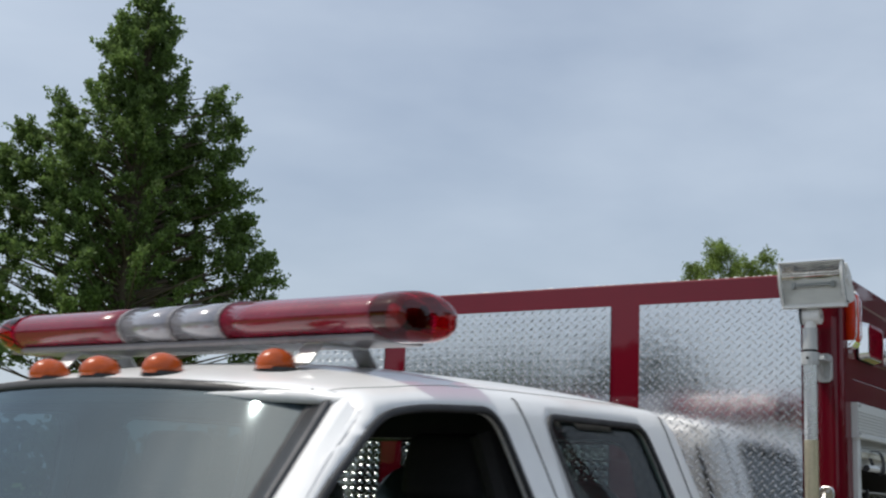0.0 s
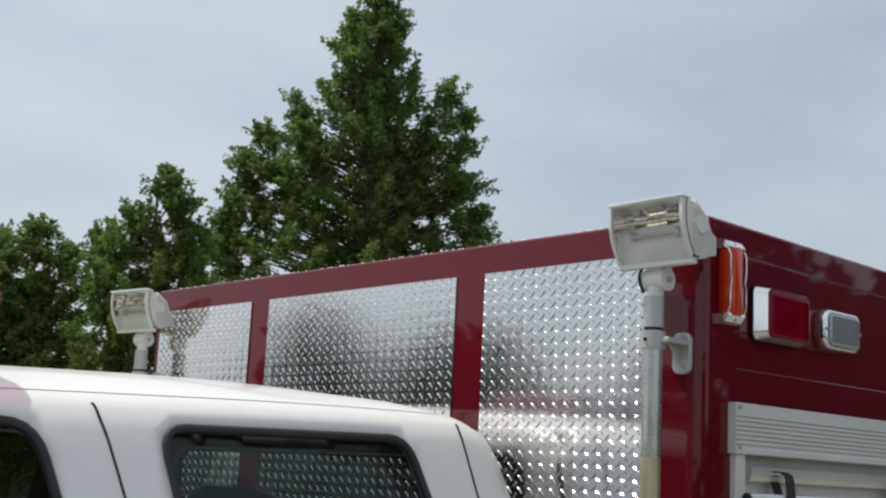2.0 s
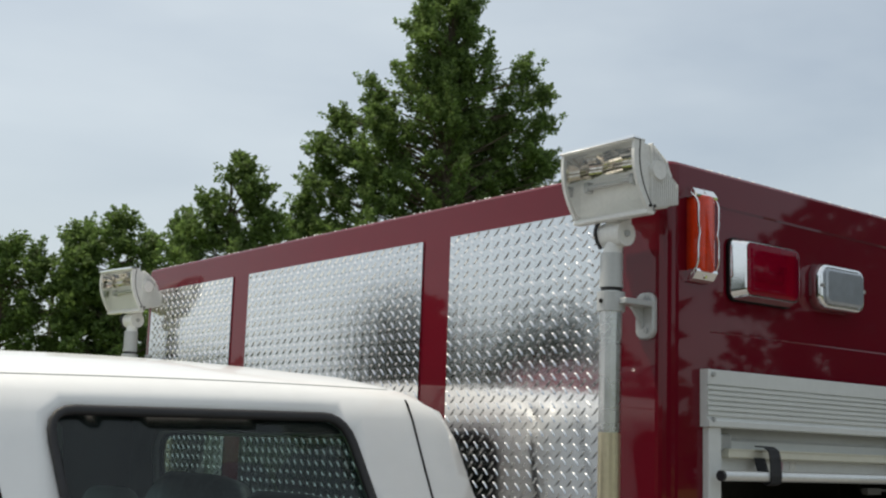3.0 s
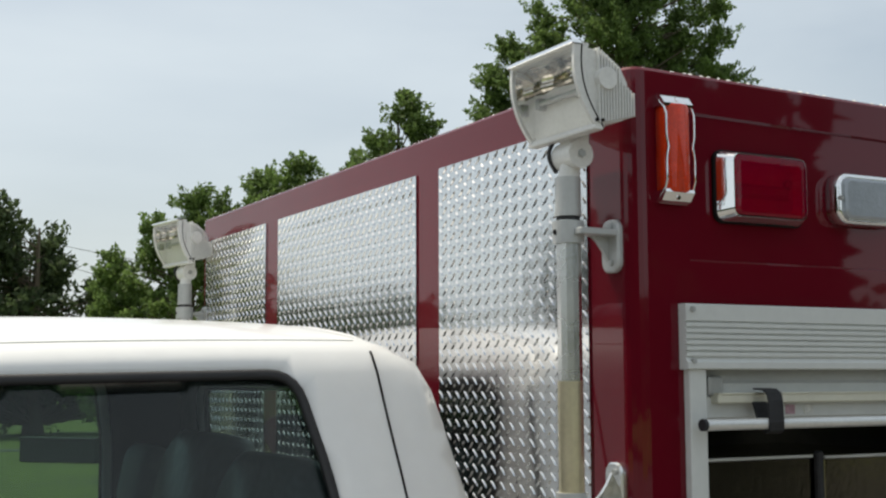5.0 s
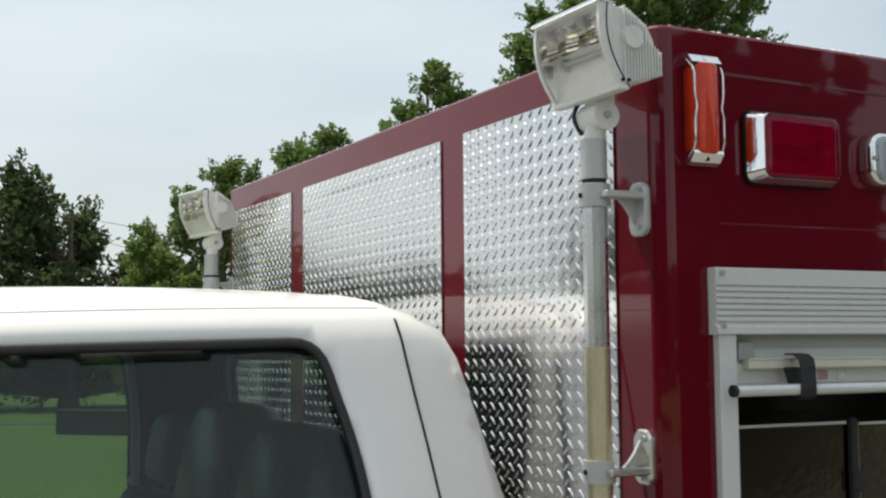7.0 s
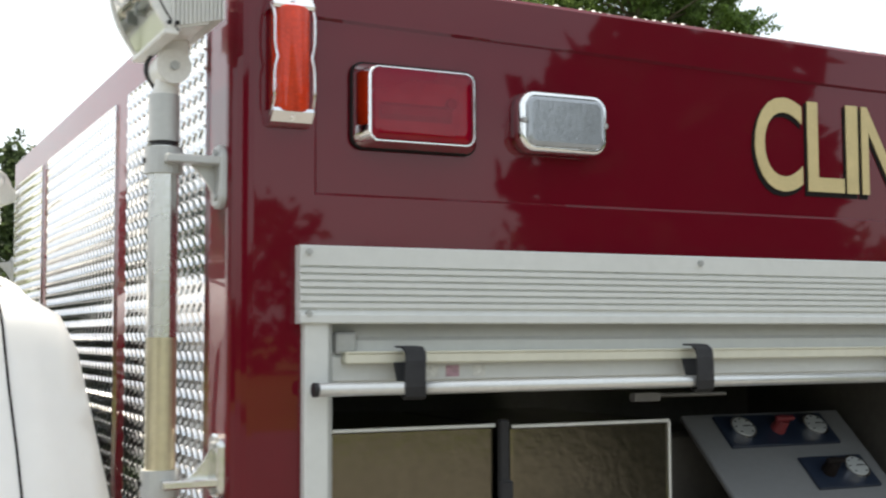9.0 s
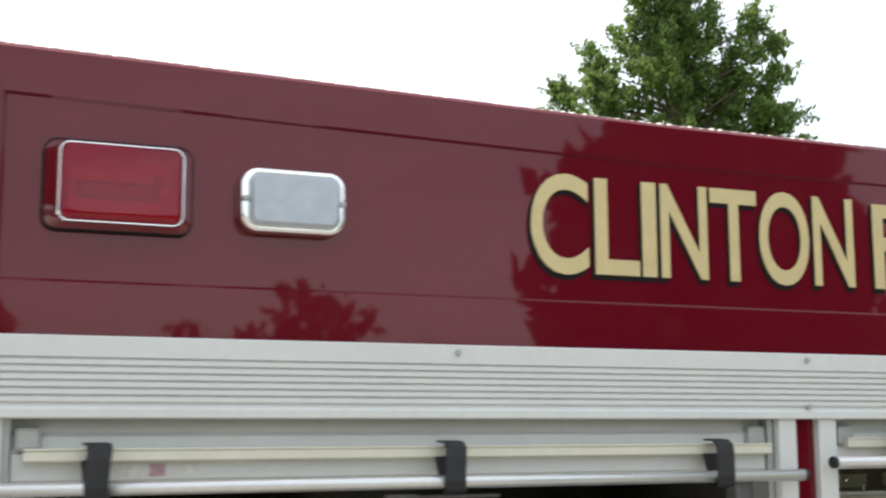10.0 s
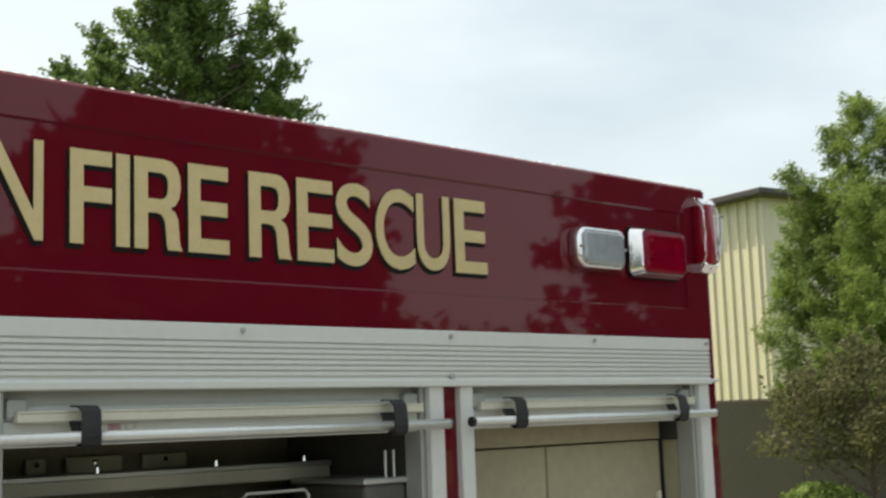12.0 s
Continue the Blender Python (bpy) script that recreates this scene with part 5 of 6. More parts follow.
# middle compartment: a pale rail, equipment trays with wire handles
def tray(x0, x1, y0, y1, z0, z1, mat, label):
    t = thing("equipment_tray", ((x0 + x1) / 2, (y0 + y1) / 2, z0), label, "tray", "trays in the middle compartment")
    bm = bmesh.new()
    box(bm, x0, x1, y0, y1, z0, z0 + 0.006)
    box(bm, x0, x1, y0, y0 + 0.006, z0 + 0.006, z1)
    box(bm, x0, x1, y1 - 0.006, y1, z0 + 0.006, z1)
    box(bm, x0, x0 + 0.006, y0 + 0.006, y1 - 0.006, z0 + 0.006, z1)
    box(bm, x1 - 0.006, x1, y0 + 0.006, y1 - 0.006, z0 + 0.006, z1)
    part("pan", bm, mat, t)
    bm = bmesh.new()
    a, b, zz = x0 + 0.03, x1 - 0.03, z1 + 0.045
    sweep(bm, [(a, y0 + 0.02, z1 - 0.02), (a, y0 + 0.02, zz - 0.01), (a + 0.01, y0 + 0.02, zz), (b - 0.01, y0 + 0.02, zz), (b, y0 + 0.02, zz - 0.01), (b, y0 + 0.02, z1 - 0.02)], 0.006, 0.006, False)
    part("wire_handle", bm, M_ALU, t)


bm = bmesh.new()
extrude_profile(bm, [(0.034, 1.758), (0.046, 1.757), (0.050, 1.761), (0.050, 1.768), (0.046, 1.772), (0.034, 1.772)], "x", 0.703, 0.755)
box(bm, 0.755, 0.90, 0.040, 0.048, 1.764, 1.770, 0.002, 1)
tagged(part("door_catch", bm, M_INNER), "dark grey door catch with a thin pull strip", "catch")

# middle compartment
bm = bmesh.new()
box(bm, 1.53, 2.403, 0.04, 0.595, 1.30, 1.32)
tagged(part("compartment_shelf", bm, M_ALU), "aluminium shelf in the middle compartment", "shelf", kind="structure")
tray(1.60, 1.905, 0.10, 0.40, 1.32, 1.655, M_INNER, "dark steel tray with a wire handle")
tray(2.02, 2.235, 0.10, 0.40, 1.32, 1.652, M_INNER, "dark steel tray with a wire handle")
rail = thing("support_rail", (1.95, 0.32, 1.70), "pale cross rail fixed between the compartment walls", "rail")
bm = bmesh.new()
box(bm, 1.528, 2.404, 0.30, 0.33, 1.708, 1.742, 0.003, 1)
part("beam", bm, M_CREAM_RAIL, rail)
bm = bmesh.new()
box(bm, 1.528, 2.404, 0.292, 0.30, 1.734, 1.745, 0.002, 1)
part("lip", bm, M_ALU, rail)
for x in (1.86, 2.12, 2.34):
    bm = bmesh.new()
    tube(bm, (x, 0.31, 1.742), (x, 0.31, 1.756), 0.005, 0.004, 8)
    part("bolt", bm, M_CHROME, rail)
bm = bmesh.new()
box(bm, 1.528, 2.404, 0.452, 0.475, 1.58, 1.86, 0.002, 1)
tagged(part("bulkhead_plate", bm, M_BRONZE), "brown painted bulkhead plate across the compartment", "wall panel", kind="structure")
for x0, x1 in ((1.78, 1.822), (1.862, 1.985), (2.03, 2.135)):
    l = thing("strip_lamp", ((x0 + x1) / 2, 0.452, 1.757), "small cream strip lamp on the brown bulkhead", "lamp", "strip lamps")
    bm = bmesh.new()
    box(bm, x0, x1, 0.438, 0.4515, 1.744, 1.774, 0.003, 1)
    part("cover", bm, M_CREAM_RAIL, l)
    bm = bmesh.new()
    ball(bm, ((x0 + x1) / 2, 0.436, 1.762), 0.006, 0.004, 0.006, 8)
    part("screw", bm, M_CHROME, l)
rc = thing("hose_reel_case", (2.34, 0.2, 1.32), "dark steel case against the compartment wall", "case")
bm = bmesh.new()
box(bm, 2.29, 2.40, 0.05, 0.28, 1.32, 1.70, 0.01, 2)
part("body", bm, M_INNER, rc)
bm = bmesh.new()
box(bm, 2.285, 2.402, 0.045, 0.285, 1.70, 1.712, 0.003, 1)
part("lid", bm, M_ALU, rc, "dull metal lid")
bm = bmesh.new()
for dx in (0.0, 0.022):
    tube(bm, (2.352 + dx, 0.06, 1.712), (2.352 + dx, 0.06, 1.765), 0.003, seg=8)
part("wire_clip", bm, M_ALU, rc)
# rear compartment: shallow cream lining
def lining(bm, label):
    tagged(part("compartment_lining", bm, M_CREAM), label, "wall panel", kind="structure")


bm = bmesh.new()
box(bm, 2.532, 2.872, 0.100, 0.112, 0.955, 1.752, 0.002, 1)
lining(bm, "cream painted locker lining")
bm = bmesh.new()
box(bm, 2.877, 3.300, 0.100, 0.112, 0.955, 1.752, 0.002, 1)
lining(bm, "cream painted locker lining")
bm = bmesh.new()
box(bm, 2.532, 3.300, 0.096, 0.112, 1.756, 1.86, 0.002, 1)
lining(bm, "cream painted locker head panel")
bm = bmesh.new()
box(bm, 3.312, 3.3215, 0.052, 0.098, 0.955, 1.752, 0.001, 1)
lining(bm, "cream painted locker side")
bm = bmesh.new()
box(bm, 2.5305, 3.3215, 0.580, 0.599, 0.955, 1.79, 0.002, 1)
lining(bm, "cream painted locker back")
for x in (2.90, 3.27):
    bm = bmesh.new()
    box(bm, x, x + 0.012, 0.085, 0.0995, 1.40, 1.628, 0.002, 1)
    tagged(part("peg", bm, M_CREAM_RAIL), "small pale bracket on the locker lining", "bracket", "locker brackets")


# ---- trees ----
def tree(name, at, lobes, n_limb, leaves, size, leaf, trunk_r, label, seed, category="tree", spread=0.24, group="", droop=0.0, round_top=False, slim=0.55):
    """A tapered trunk, limbs reaching into each lobe, and a crown of many small leaves. lobes: (dx, dy, z0, z1, radius), spire shaped."""
    rng = np.random.default_rng(seed)
    t = thing(name, (at[0], at[1], 0), label, category, group)
    top = max(l[3] for l in lobes)
    bm = bmesh.new()
    k = 7
    last = None
    for i in range(k):
        f = i / (k - 1)
        ring = [bm.verts.new((at[0] + 0.06 * math.sin(3 * f + seed) + trunk_r * (1 - 0.88 * f) * (1.35 if i == 0 else 1) * math.cos(a), at[1] + trunk_r * (1 - 0.88 * f) * (1.35 if i == 0 else 1) * math.sin(a), top * 0.94 * f)) for a in [2 * math.pi * j / 9 for j in range(9)]]
        if last:
            for j in range(9):
                bm.faces.new((last[j], last[(j + 1) % 9], ring[(j + 1) % 9], ring[j]))
        last = ring
    twigs = []
    total = sum((l[3] - l[2]) * l[4] for l in lobes)
    for (dx, dy, z0, z1, r) in lobes:
        n = max(6, int(n_limb * (z1 - z0) * r / total))
        for i in range(n):
            h = (i + rng.uniform(0.1, 0.9)) / n
            z = z0 + h * (z1 - z0)
            shape = math.sqrt(max(0.0, 1 - (1.7 * h - 0.7) ** 2)) + 0.05 if round_top else (1 - h) ** 0.75 * (0.55 + 0.45 * min(1, h * 6)) + 0.05
            a = i * 2.399 + rng.uniform(-0.5, 0.5)
            ln = r * shape * rng.uniform(0.55, 1.15)
            end = np.array([at[0] + dx + ln * math.cos(a), at[1] + dy + ln * math.sin(a), z + ln * (0.35 - droop)])
            f = min(0.9, max(0.05, (z - ln * 0.5 - 0.25 * math.hypot(dx, dy)) / (top * 0.94)))
            start = np.array([at[0], at[1], top * 0.94 * f])
            w = trunk_r * 0.28 * (1 - f * 0.8)
            tube(bm, start, end, w, 0.006, 5, False)
            base = np.array([at[0] + dx * 0.9, at[1] + dy * 0.9, z - ln * 0.1])
            way = (end - base) / (np.linalg.norm(end - base) + 1e-6)
            for q in (0.30, 0.48, 0.62, 0.74, 0.84, 0.92, 1.0, 1.0):
                d = way * rng.uniform(0.3, 1.0) + rng.normal(0, 0.55, 3) + np.array([0, 0, 0.45 - 3.0 * droop])
                d /= np.linalg.norm(d)
                twigs.append((base + (end - base) * q, d, spread * rng.uniform(1.3, 3.4)))
    part("trunk", bm, M_BARK, t, "brown trunk and limbs", smooth=True)
    # leaves crowd along short twigs, so that the crown breaks into sprays with gaps between them
    per = max(4, leaves // len(twigs))
    C0 = np.repeat(np.array([c for c, _, _ in twigs]), per, axis=0)
    D = np.repeat(np.array([d for _, d, _ in twigs]), per, axis=0)
    L = np.repeat(np.array([l for _, _, l in twigs]), per)
    n = len(C0)
    f = rng.uniform(0, 1, n)
    C = C0 + D * (L * f)[:, None] + np.clip(rng.normal(0, 1, (n, 3)), -1.8, 1.8) * (spread * (0.62 - 0.42 * f))[:, None]
    if droop:
        C[:, 2] -= np.abs(rng.normal(0, droop, n)) * f
    u = D + rng.normal(0, 0.7, (n, 3))
    u /= np.linalg.norm(u, axis=1)[:, None]
    w = rng.normal(0, 1, (n, 3))
    w -= (w * u).sum(1)[:, None] * u
    w /= np.linalg.norm(w, axis=1)[:, None]
    s = size * rng.uniform(0.6, 1.4, n)[:, None]
    V = np.stack([C - u * s, C - w * s * slim, C + u * s, C + w * s * slim], 1).reshape(-1, 3)
    mesh = bpy.data.meshes.new("crown")
    mesh.vertices.add(len(V))
    mesh.vertices.foreach_set("co", V.astype(np.float32).ravel())
    mesh.loops.add(4 * n)
    mesh.loops.foreach_set("vertex_index", np.arange(4 * n, dtype=np.int32))
    mesh.polygons.add(n)
    mesh.polygons.foreach_set("loop_start", np.arange(0, 4 * n, 4, dtype=np.int32))
    mesh.update()
    mesh.validate()
    link("crown", mesh, leaf, t, "feathery green foliage")
    return t


# right-hand direction as seen from the apron, and depth behind it
RX, RY = 0.73, -0.683


def lobes_across(rows):
    return [(RX * a - RY * b, RY * a + RX * b, z0, z1, r) for a, b, z0, z1, r in rows]


tree("tall_cypress", (12.72, 17.40), lobes_across([
    (0.0, 0.0, 7.4, 11.4, 1.20), (0.35, 0.2, 8.3, 10.9, 0.65), (-0.45, -0.1, 8.2, 10.6, 0.75), (0.0, 0.0, 3.5, 9.6, 1.6), (1.50, 0.0, 6.8, 9.45, 0.60), (1.85, 0.2, 6.6, 8.95, 0.50),
    (1.7, 0.1, 5.2, 7.6, 0.75), (2.25, 0.2, 4.2, 6.85, 0.75), (2.6, 0.1, 3.5, 6.2, 0.65), (-1.5, 0.1, 6.4, 8.95, 0.75), (-2.1, 0.0, 5.8, 8.35, 0.65), (-2.5, 0.2, 4.6, 7.8, 0.75),
    (-2.8, 0.1, 3.6, 6.6, 0.75), (-1.2, -0.6, 3.5, 8.2, 1.1), (0.9, 0.6, 3.5, 8.4, 0.9), (1.05, 0.1, 5.6, 8.7, 0.55), (0.2, 1.2, 3.2, 7.5, 1.3)]),
    420, 190000, 0.040, M_LEAF, 0.22, "tall dark green cypress with a forked conical crown", 11, spread=0.135, group="trees behind the truck")
tree("cypress", (7.3, 15.9), lobes_across([(0.15, 0, 3.5, 6.28, 0.70), (-0.3, 0, 2.5, 5.6, 0.65), (0.45, 0, 3.0, 5.8, 0.5), (-0.7, 0.2, 1.2, 5.3, 0.7), (0.7, 0, 1.2, 5.35, 0.65), (0.0, 0.6, 1.0, 4.8, 0.9)]), 150, 70000, 0.034, M_LEAF, 0.14, "dark green conical cypress", 12, spread=0.115, group="trees behind the truck")
tree("cypress", (7.69, 20.96), lobes_across([(0, 0, 1.5, 6.05, 0.8), (-0.5, 0, 2.6, 5.8, 0.6), (-0.85, 0.2, 1.2, 5.8, 0.8), (0.55, 0, 1.2, 5.7, 0.8), (1.1, 0, 1.5, 6.0, 0.45), (0.0, 0.6, 1.0, 5.0, 1.0)]), 150, 65000, 0.042, M_LEAF, 0.16, "dark green conical cypress", 13, spread=0.14, group="trees behind the truck")
tree("cypress", (5.88, 21.9), lobes_across([(0, 0, 1.0, 5.4, 0.8), (0.6, 0, 1.0, 5.25, 0.7), (-0.85, 0.1, 1.0, 4.9, 0.9), (-1.7, 0, 0.8, 4.2, 0.9), (1.3, 0.2, 0.8, 5.2, 0.8)]), 130, 55000, 0.044, M_LEAF, 0.16, "dark green broad cypress", 14, spread=0.15, group="trees behind the truck")
tree("broad_tree", (7.0, 44.0), [(-1.6, 0, 0.2, 7.7, 2.6), (-4.5, 1, 0.2, 7.4, 3.0), (0.4, 1, 0.2, 6.6, 1.7), (2.6, 0, 0.2, 5.2, 2.0), (-7, 2, 0.2, 7.2, 3.0)], 170, 60000, 0.11, M_LEAF3, 0.3, "distant grey-green broad tree", 16, spread=0.42, group="trees across the field")
tree("broad_tree", (-1.5, 48.0), [(0, 0, 0.2, 6.8, 3.4), (-3.5, 1, 0.2, 6.0, 3.0), (3.5, 1, 0.2, 6.2, 2.8)], 120, 20000, 0.16, M_LEAF3, 0.3, "distant grey-green broad tree", 17, spread=0.42, group="trees across the field")
def lobes_by_fence(rows):
    return [(0.44 * a + 0.90 * b, -0.90 * a + 0.44 * b, z0, z1, r) for a, b, z0, z1, r in rows]


tree("willow", (20.06, 7.65), lobes_by_fence([(-0.40, 0, 2.3, 6.75, 1.15), (-0.85, 0.3, 3.0, 6.5, 0.6), (-1.55, 0.1, 3.4, 5.9, 0.45), (-1.25, 0.2, 1.9, 5.3, 0.9), (-1.75, 0.4, 1.8, 4.3, 0.65), (0.3, -0.2, 2.5, 6.5, 0.85), (0.9, 0.2, 2.0, 6.05, 1.0), (1.7, 0.3, 1.9, 5.4, 1.0), (2.4, 0.2, 1.9, 4.8, 0.9), (-0.4, -1.0, 1.8, 5.2, 1.0), (0.6, 1.0, 1.8, 5.6, 1.1)]), 330, 230000, 0.036, M_LEAF2, 0.13, "light green feathery young tree by the steel building", 18, spread=0.13, droop=0.07, slim=0.26)
tree("bronze_shrub_tree", (13.0, 4.70), [(0, 0, 1.15, 2.35, 0.85), (-0.5, 0.4, 1.2, 2.1, 0.6), (0.55, -0.3, 1.2, 2.15, 0.65)], 60, 8500, 0.030, M_LEAF4, 0.05, "small bronze-leaved shrub tree on the grass", 19, spread=0.12, droop=0.05)


def wood_line(name, x0, x1, y, depth, h, n, seed, label, along='x', size=0.35):
    """A far belt of trees: uneven clumps of leaves."""
    rng = np.random.default_rng(seed)
    u = rng.uniform(0, 1, n)
    pos = x0 + (x1 - x0) * u
    top = h * (0.65 + 0.20 * np.sin(pos * 0.33 + seed) + 0.12 * np.sin(pos * 0.9 + 2 * seed) + 0.10 * np.sin(pos * 2.3))
    z = top * rng.uniform(0, 1, n) ** 0.7
    d = y + rng.normal(0, depth, n)
    C = np.stack([pos, d, z] if along == 'x' else [d, pos, z], 1) + rng.normal(0, 0.25, (n, 3))
    C[:, 2] = np.maximum(C[:, 2], 0.1)
    a = rng.normal(0, 1, (n, 3))
    a /= np.linalg.norm(a, axis=1)[:, None]
    b = rng.normal(0, 1, (n, 3))
    b -= (a * b).sum(1)[:, None] * a
    b /= np.linalg.norm(b, axis=1)[:, None]
    s = size * rng.uniform(0.5, 1.5, n)[:, None]
    V = np.stack([C - a * s, C - b * s * 0.6, C + a * s, C + b * s * 0.6], 1).reshape(-1, 3)
    mesh = bpy.data.meshes.new(name)
    mesh.from_pydata([tuple(v) for v in V], [], [(4 * i, 4 * i + 1, 4 * i + 2, 4 * i + 3) for i in range(n)])
    tagged(link(name, mesh, M_LEAF3), label, "woods", kind="stuff")


wood_line("far_woods", -60, 90, 75, 2.5, 7.0, 14000, 1, "distant belt of grey-green trees beyond the field", size=0.5)
# the next two belts are out of view, a backdrop added for reflections
wood_line("far_woods", -60, 90, -58, 2.0, 9.0, 15000, 2, "unseen distant belt of trees behind the apron, added for reflections", size=0.5)
wood_line("far_woods", -70, 80, -62, 2.0, 4.6, 9000, 3, "unseen distant belt of trees ahead of the truck, added for reflections", along='y', size=0.5)

wood_line("far_woods", -38, -7, 33, 1.2, 5.2, 16000, 5, "dark belt of trees beside the field ahead of the truck", size=0.26)
wood_line("far_woods", -2, 30, -38, 1.2, 7.0, 14000, 6, "dark belt of trees ahead of the truck", along='y', size=0.3)
# trees across the apron that the glossy side mirrors
for x, y, h, r, sd in ((6.9, -8.4, 4.2, 0.6, 31), (24.0, -28.0, 9.5, 1.8, 32), (44.0, -30.0, 12.6, 4.6, 33), (58.0, -33.0, 12.5, 6.0, 34), (38.0, -14.5, 9.0, 4.0, 44), (47.0, -24.0, 10.5, 4.5, 45), (54.0, -15.0, 11.0, 5.0, 46), (-16.0, -24.0, 8.0, 3.5, 36),
                       (-36.0, 5.0, 5.4, 3.2, 39), (-30.0, -11.0, 5.5, 3.5, 37), (-26.5, 29.0, 5.5, 2.2, 51), (-22.5, 32.0, 6.0, 1.2, 52), (-35.0, 16.6, 5.8, 2.2, 53), (-31.0, 23.0, 4.8, 2.0, 54), (-9.0, 38.0, 6.6, 1.2, 55)):
    tree("shade_tree", (x, y), [(0, 0, 1.0, h, r), (-r * 0.6, 0.4, 0.8, h * 0.86, r * 0.7), (r * 0.6, -0.3, 0.8, h * 0.84, r * 0.7), (0, r * 0.6, 0.8, h * 0.7, r * 0.8)], 110, 15000, 0.26, M_LEAF5, 0.24, "broad dark shade tree beyond the apron", sd, spread=0.40, group="trees beyond the apron", round_top=True)


# ---- steel building, hedge and low things on the field ----
def steel_building():
    t = thing("steel_building", (34.0, 18.0, 0), "cream ribbed steel building with a dark brown base and roof edge", "building")
    # the long wall runs away from the near corner to the left
    P, Q = Vector((25.1, 13.3)), Vector((28.2, 26.9))
    d = (Q - P).normalized()
    nrm = Vector((-d.y, d.x))
    if nrm.x > 0:
        nrm = -nrm
    L = (Q - P).length
    m = Matrix(((d.x, nrm.x, 0, P.x), (d.y, nrm.y, 0, P.y), (0, 0, 1, 0), (0, 0, 0, 1)))
    H = 6.52
    def loc(bm):
        bmesh.ops.transform(bm, matrix=m, verts=bm.verts)
        bmesh.ops.recalc_face_normals(bm, faces=bm.faces)
        return bm
    bm = bmesh.new()
    box(bm, 0, L, -9.0, 0.0, 2.05, H)
    wall = part("wall", loc(bm), M_SIDING, t, "cream ribbed steel siding")
    bm = bmesh.new()
    box(bm, -0.02, L + 0.02, -9.0, 0.03, 0.0, 2.05)
    part("base_wall", loc(bm), M_BROWN, t, "dark brown base")
    x = 0.15
    while x < L:
        bm = bmesh.new()
        extrude_profile(bm, [(x - 0.026, 0.0), (x - 0.018, 0.060), (x + 0.018, 0.060), (x + 0.026, 0.0)], "z", 2.06, H)
        part("rib", loc(bm), M_SIDING, wall)
        x += 0.30
    bm = bmesh.new()
    box(bm, -0.35, L + 0.3, -9.3, 0.35, H, H + 0.16, 0.03, 1)
    part("roof_edge", loc(bm), M_ROOF, t, "dark roof edge")


steel_building()


def hedge(cx, cy, w, d, h, seed):
    rng = np.random.default_rng(seed)
    n = 9000
    a, c = rng.uniform(0, 2 * np.pi, n), rng.uniform(0, 1, n)
    zr = np.sqrt(1 - c ** 2)
    C = np.stack([cx + w * zr * np.cos(a), cy + d * zr * np.sin(a), h * c], 1) * 1.0 + rng.normal(0, 0.03, (n, 3))
    C[:, 2] = np.maximum(C[:, 2], 0.01)
    u = rng.normal(0, 1, (n, 3))
    u /= np.linalg.norm(u, axis=1)[:, None]
    v = rng.normal(0, 1, (n, 3))
    v -= (u * v).sum(1)[:, None] * u
    v /= np.linalg.norm(v, axis=1)[:, None]
    V = np.stack([C - u * 0.035, C - v * 0.02, C + u * 0.035, C + v * 0.02], 1).reshape(-1, 3)
    mesh = bpy.data.meshes.new("hedge")
    mesh.from_pydata([tuple(p) for p in V], [], [(4 * i, 4 * i + 1, 4 * i + 2, 4 * i + 3) for i in range(n)])
    tagged(link("hedge", mesh, M_LEAF2), "clipped rounded light green bush", "bush")


hedge(12.75, 5.15, 0.75, 0.75, 1.0, 3)


def fence():
    """A dark brown screen fence in panels between posts."""
    t = thing("screen_fence", (20.0, 9.2, 0), "dark brown panel fence before the steel building", "fence")
    P, Q = Vector((15.6, 13.8)), Vector((24.4, 4.6))
    d = (Q - P).normalized()
    L = (Q - P).length
    m = Matrix(((d.x, -d.y, 0, P.x), (d.y, d.x, 0, P.y), (0, 0, 1, 0), (0, 0, 0, 1)))
    x = 0.0
    while x < L:
        bm = bmesh.new()
        box(bm, x + 0.05, x + 1.95, -0.015, 0.015, 0.02, 1.96)
        bmesh.ops.transform(bm, matrix=m, verts=bm.verts)
        part("panel", bm, M_BROWN, t)
        bm = bmesh.new()
        box(bm, x - 0.05, x + 0.05, -0.05, 0.05, 0.0, 2.0, 0.008, 1)
        bmesh.ops.transform(bm, matrix=m, verts=bm.verts)
        part("post", bm, M_BROWN, t)
        x += 2.0


fence()


def low_wall():
    t = thing("low_wall", (4.82, 28.5, 0), "low dark grey block wall on the grass", "wall")
    m = Matrix.Translation((4.82, 28.5, 0)) @ Matrix.Rotation(radians(-48), 4, 'Z')
    bm = bmesh.new()
    box(bm, -1.05, 1.05, -0.15, 0.15, 0.0, 0.52, 0.02, 1, m)
    part("wall_block", bm, M_DARKFAR, t)
    bm = bmesh.new()
    box(bm, -1.08, 1.08, -0.18, 0.18, 0.52, 0.57, 0.01, 1, m)
    part("coping", bm, M_DARKFAR, t)


low_wall()


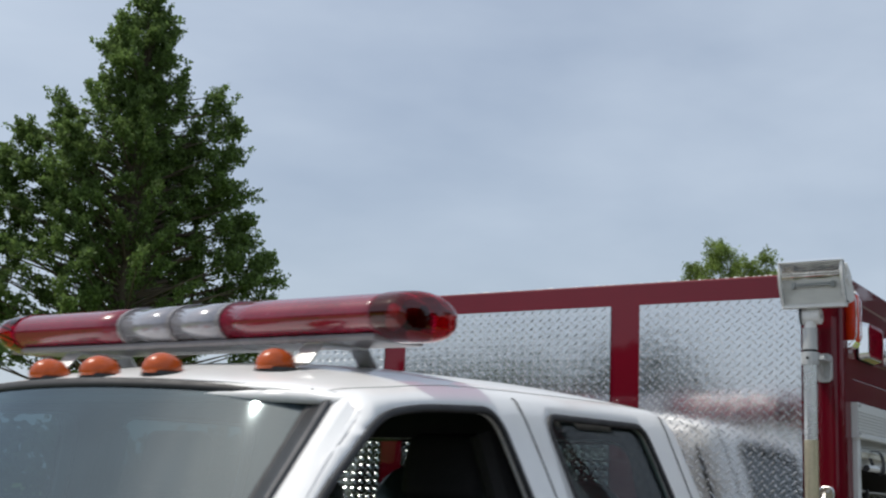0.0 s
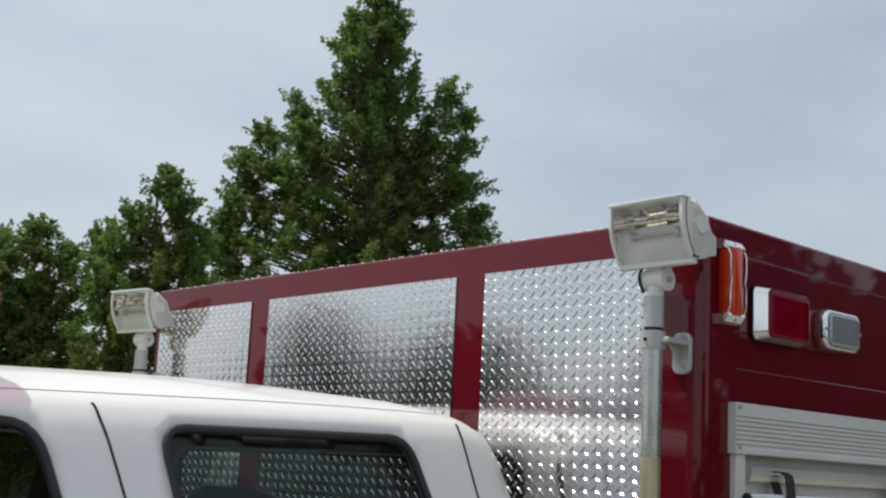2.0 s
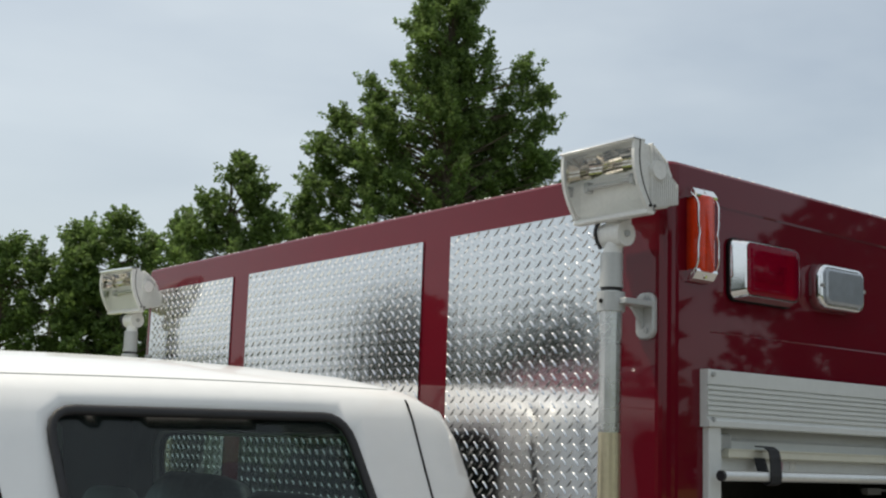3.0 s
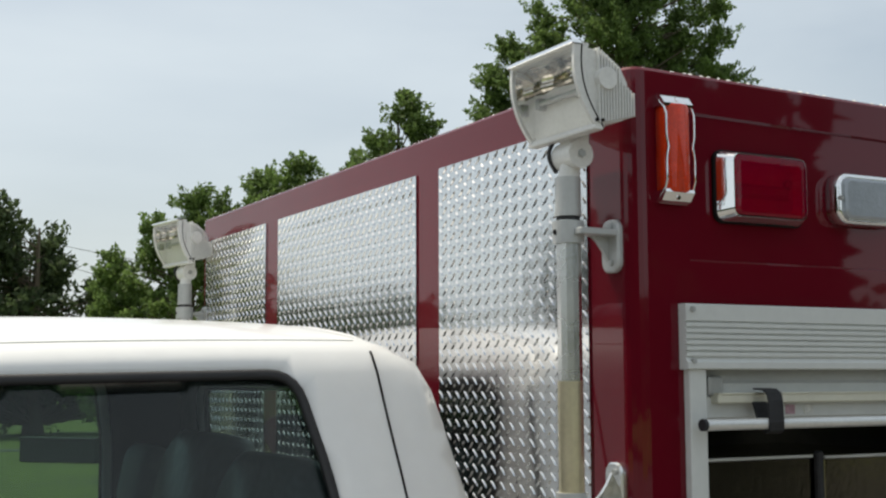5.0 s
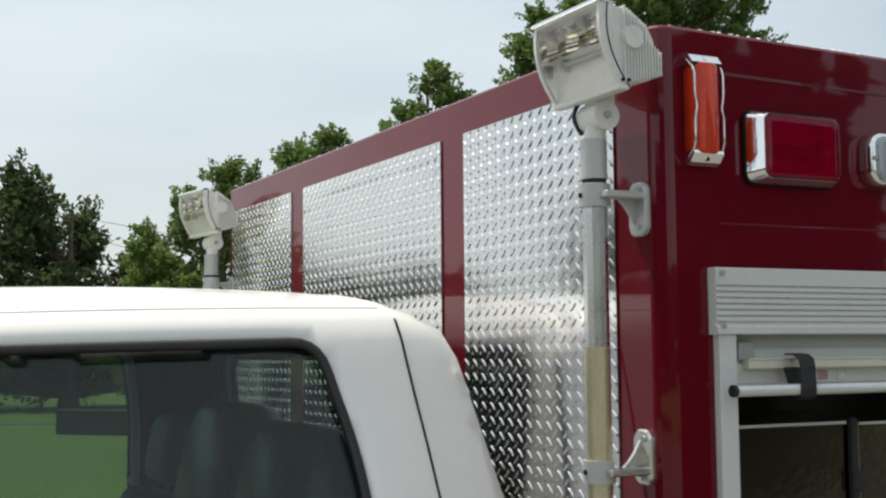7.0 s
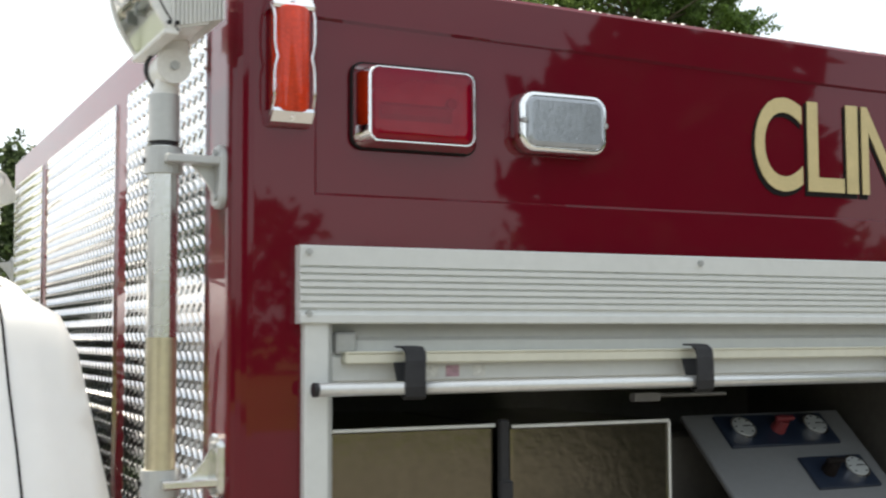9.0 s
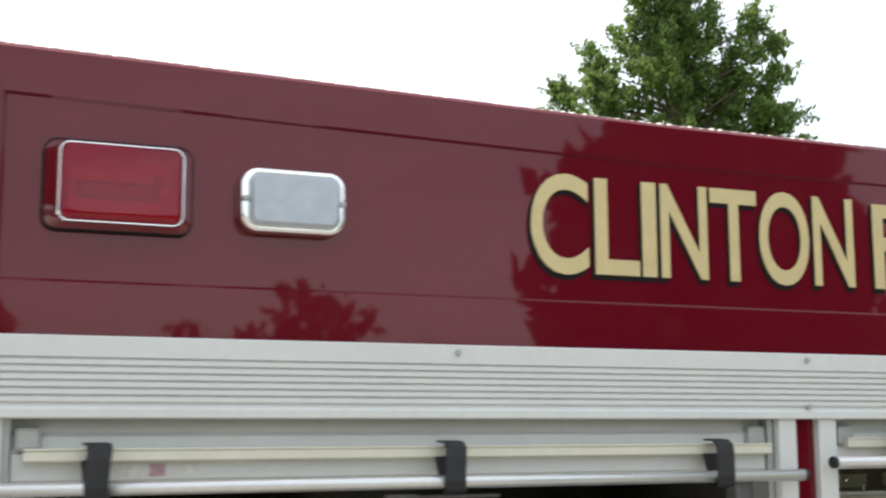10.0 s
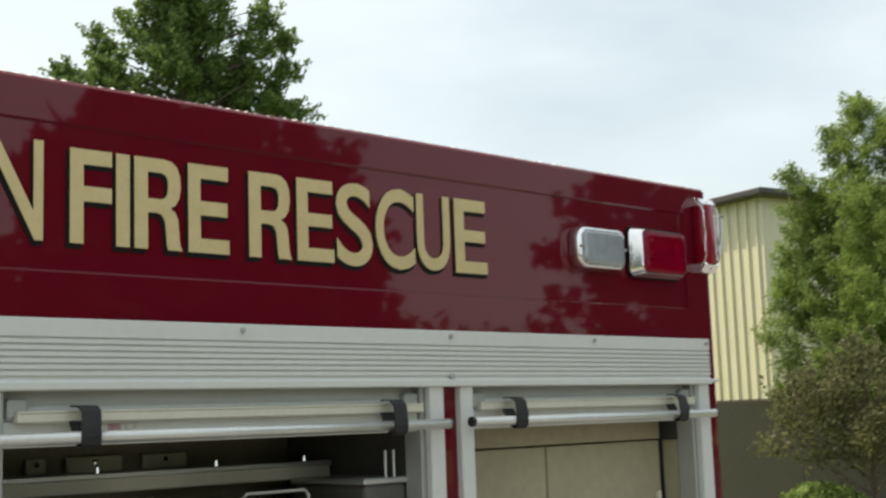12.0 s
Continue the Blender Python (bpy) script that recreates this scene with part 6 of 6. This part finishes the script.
def field_wall():
    t = thing("field_wall", (16.2, 26.0, 0), "long low dark grey wall at the edge of the field", "wall")
    P, Q = Vector((11.0, 29.6)), Vector((22.0, 22.4))
    d = (Q - P).normalized()
    m = Matrix(((d.x, -d.y, 0, P.x), (d.y, d.x, 0, P.y), (0, 0, 1, 0), (0, 0, 0, 1)))
    for k in range(7):
        bm = bmesh.new()
        box(bm, k * 1.9, k * 1.9 + 1.88, -0.1, 0.1, 0.0, 1.25, 0.02, 1)
        bmesh.ops.transform(bm, matrix=m, verts=bm.verts)
        part("wall_panel", bm, M_DARKFAR, t)


field_wall()
for x, y in ((15.6, 25.0), (16.9, 24.3)):
    b = thing("litter_bin", (x, y, 0), "small dark litter bin on the grass", "bin", "litter bins")
    bm = bmesh.new()
    tube(bm, (x, y, 0.0), (x, y, 0.62), 0.20, 0.24, 14)
    part("drum", bm, M_RUBBER, b)
    bm = bmesh.new()
    tube(bm, (x, y, 0.62), (x, y, 0.70), 0.25, 0.16, 14)
    part("lid", bm, M_DARKFAR, b)
bm = bmesh.new()
box(bm, -40, 70, -0.35, 0.35, -0.1, 0.02, m=Matrix.Translation((5.3, 33.9, 0)) @ Matrix.Rotation(radians(-20), 4, 'Z'))
tagged(part("path", bm, M_CONCRETE), "pale path across the far grass", "path", kind="structure")


# ---- overhead cables on poles beyond the field ----
for x in (4.75, 20.11):
    t = thing("utility_pole", (x, 58.0, 0), "brown wooden utility pole beyond the trees", "utility pole", "utility poles")
    bm = bmesh.new()
    tube(bm, (x, 58.08, 0.0), (x, 58.08, 9.6), 0.14, 0.10, 10)
    part("pole", bm, M_BARK, t)
    bm = bmesh.new()
    box(bm, x - 0.08, x + 0.08, 57.93, 58.20, 9.0 - 3.6 * (x > 10), 9.2 - 3.6 * (x > 10))
    part("bracket", bm, M_BARK, t)
for x0, z0, x1, z1 in ((9.87, 8.35, 14.99, 7.58), (9.87, 7.46, 14.99, 6.39)):
    bm = bmesh.new()
    n = 12
    pts = []
    for i in range(n + 1):
        f = i / n
        pts.append((x0 + (x1 - x0) * (3 * f - 1), 58.0, z0 + (z1 - z0) * (3 * f - 1) - 0.5 * (f - f * f)))
    for p, q in zip(pts, pts[1:]):
        tube(bm, p, q, 0.012, seg=6, caps=False)
    tagged(part("power_cable", bm, M_RUBBER), "thin dark overhead power cable beyond the trees", "cable", "overhead cables")
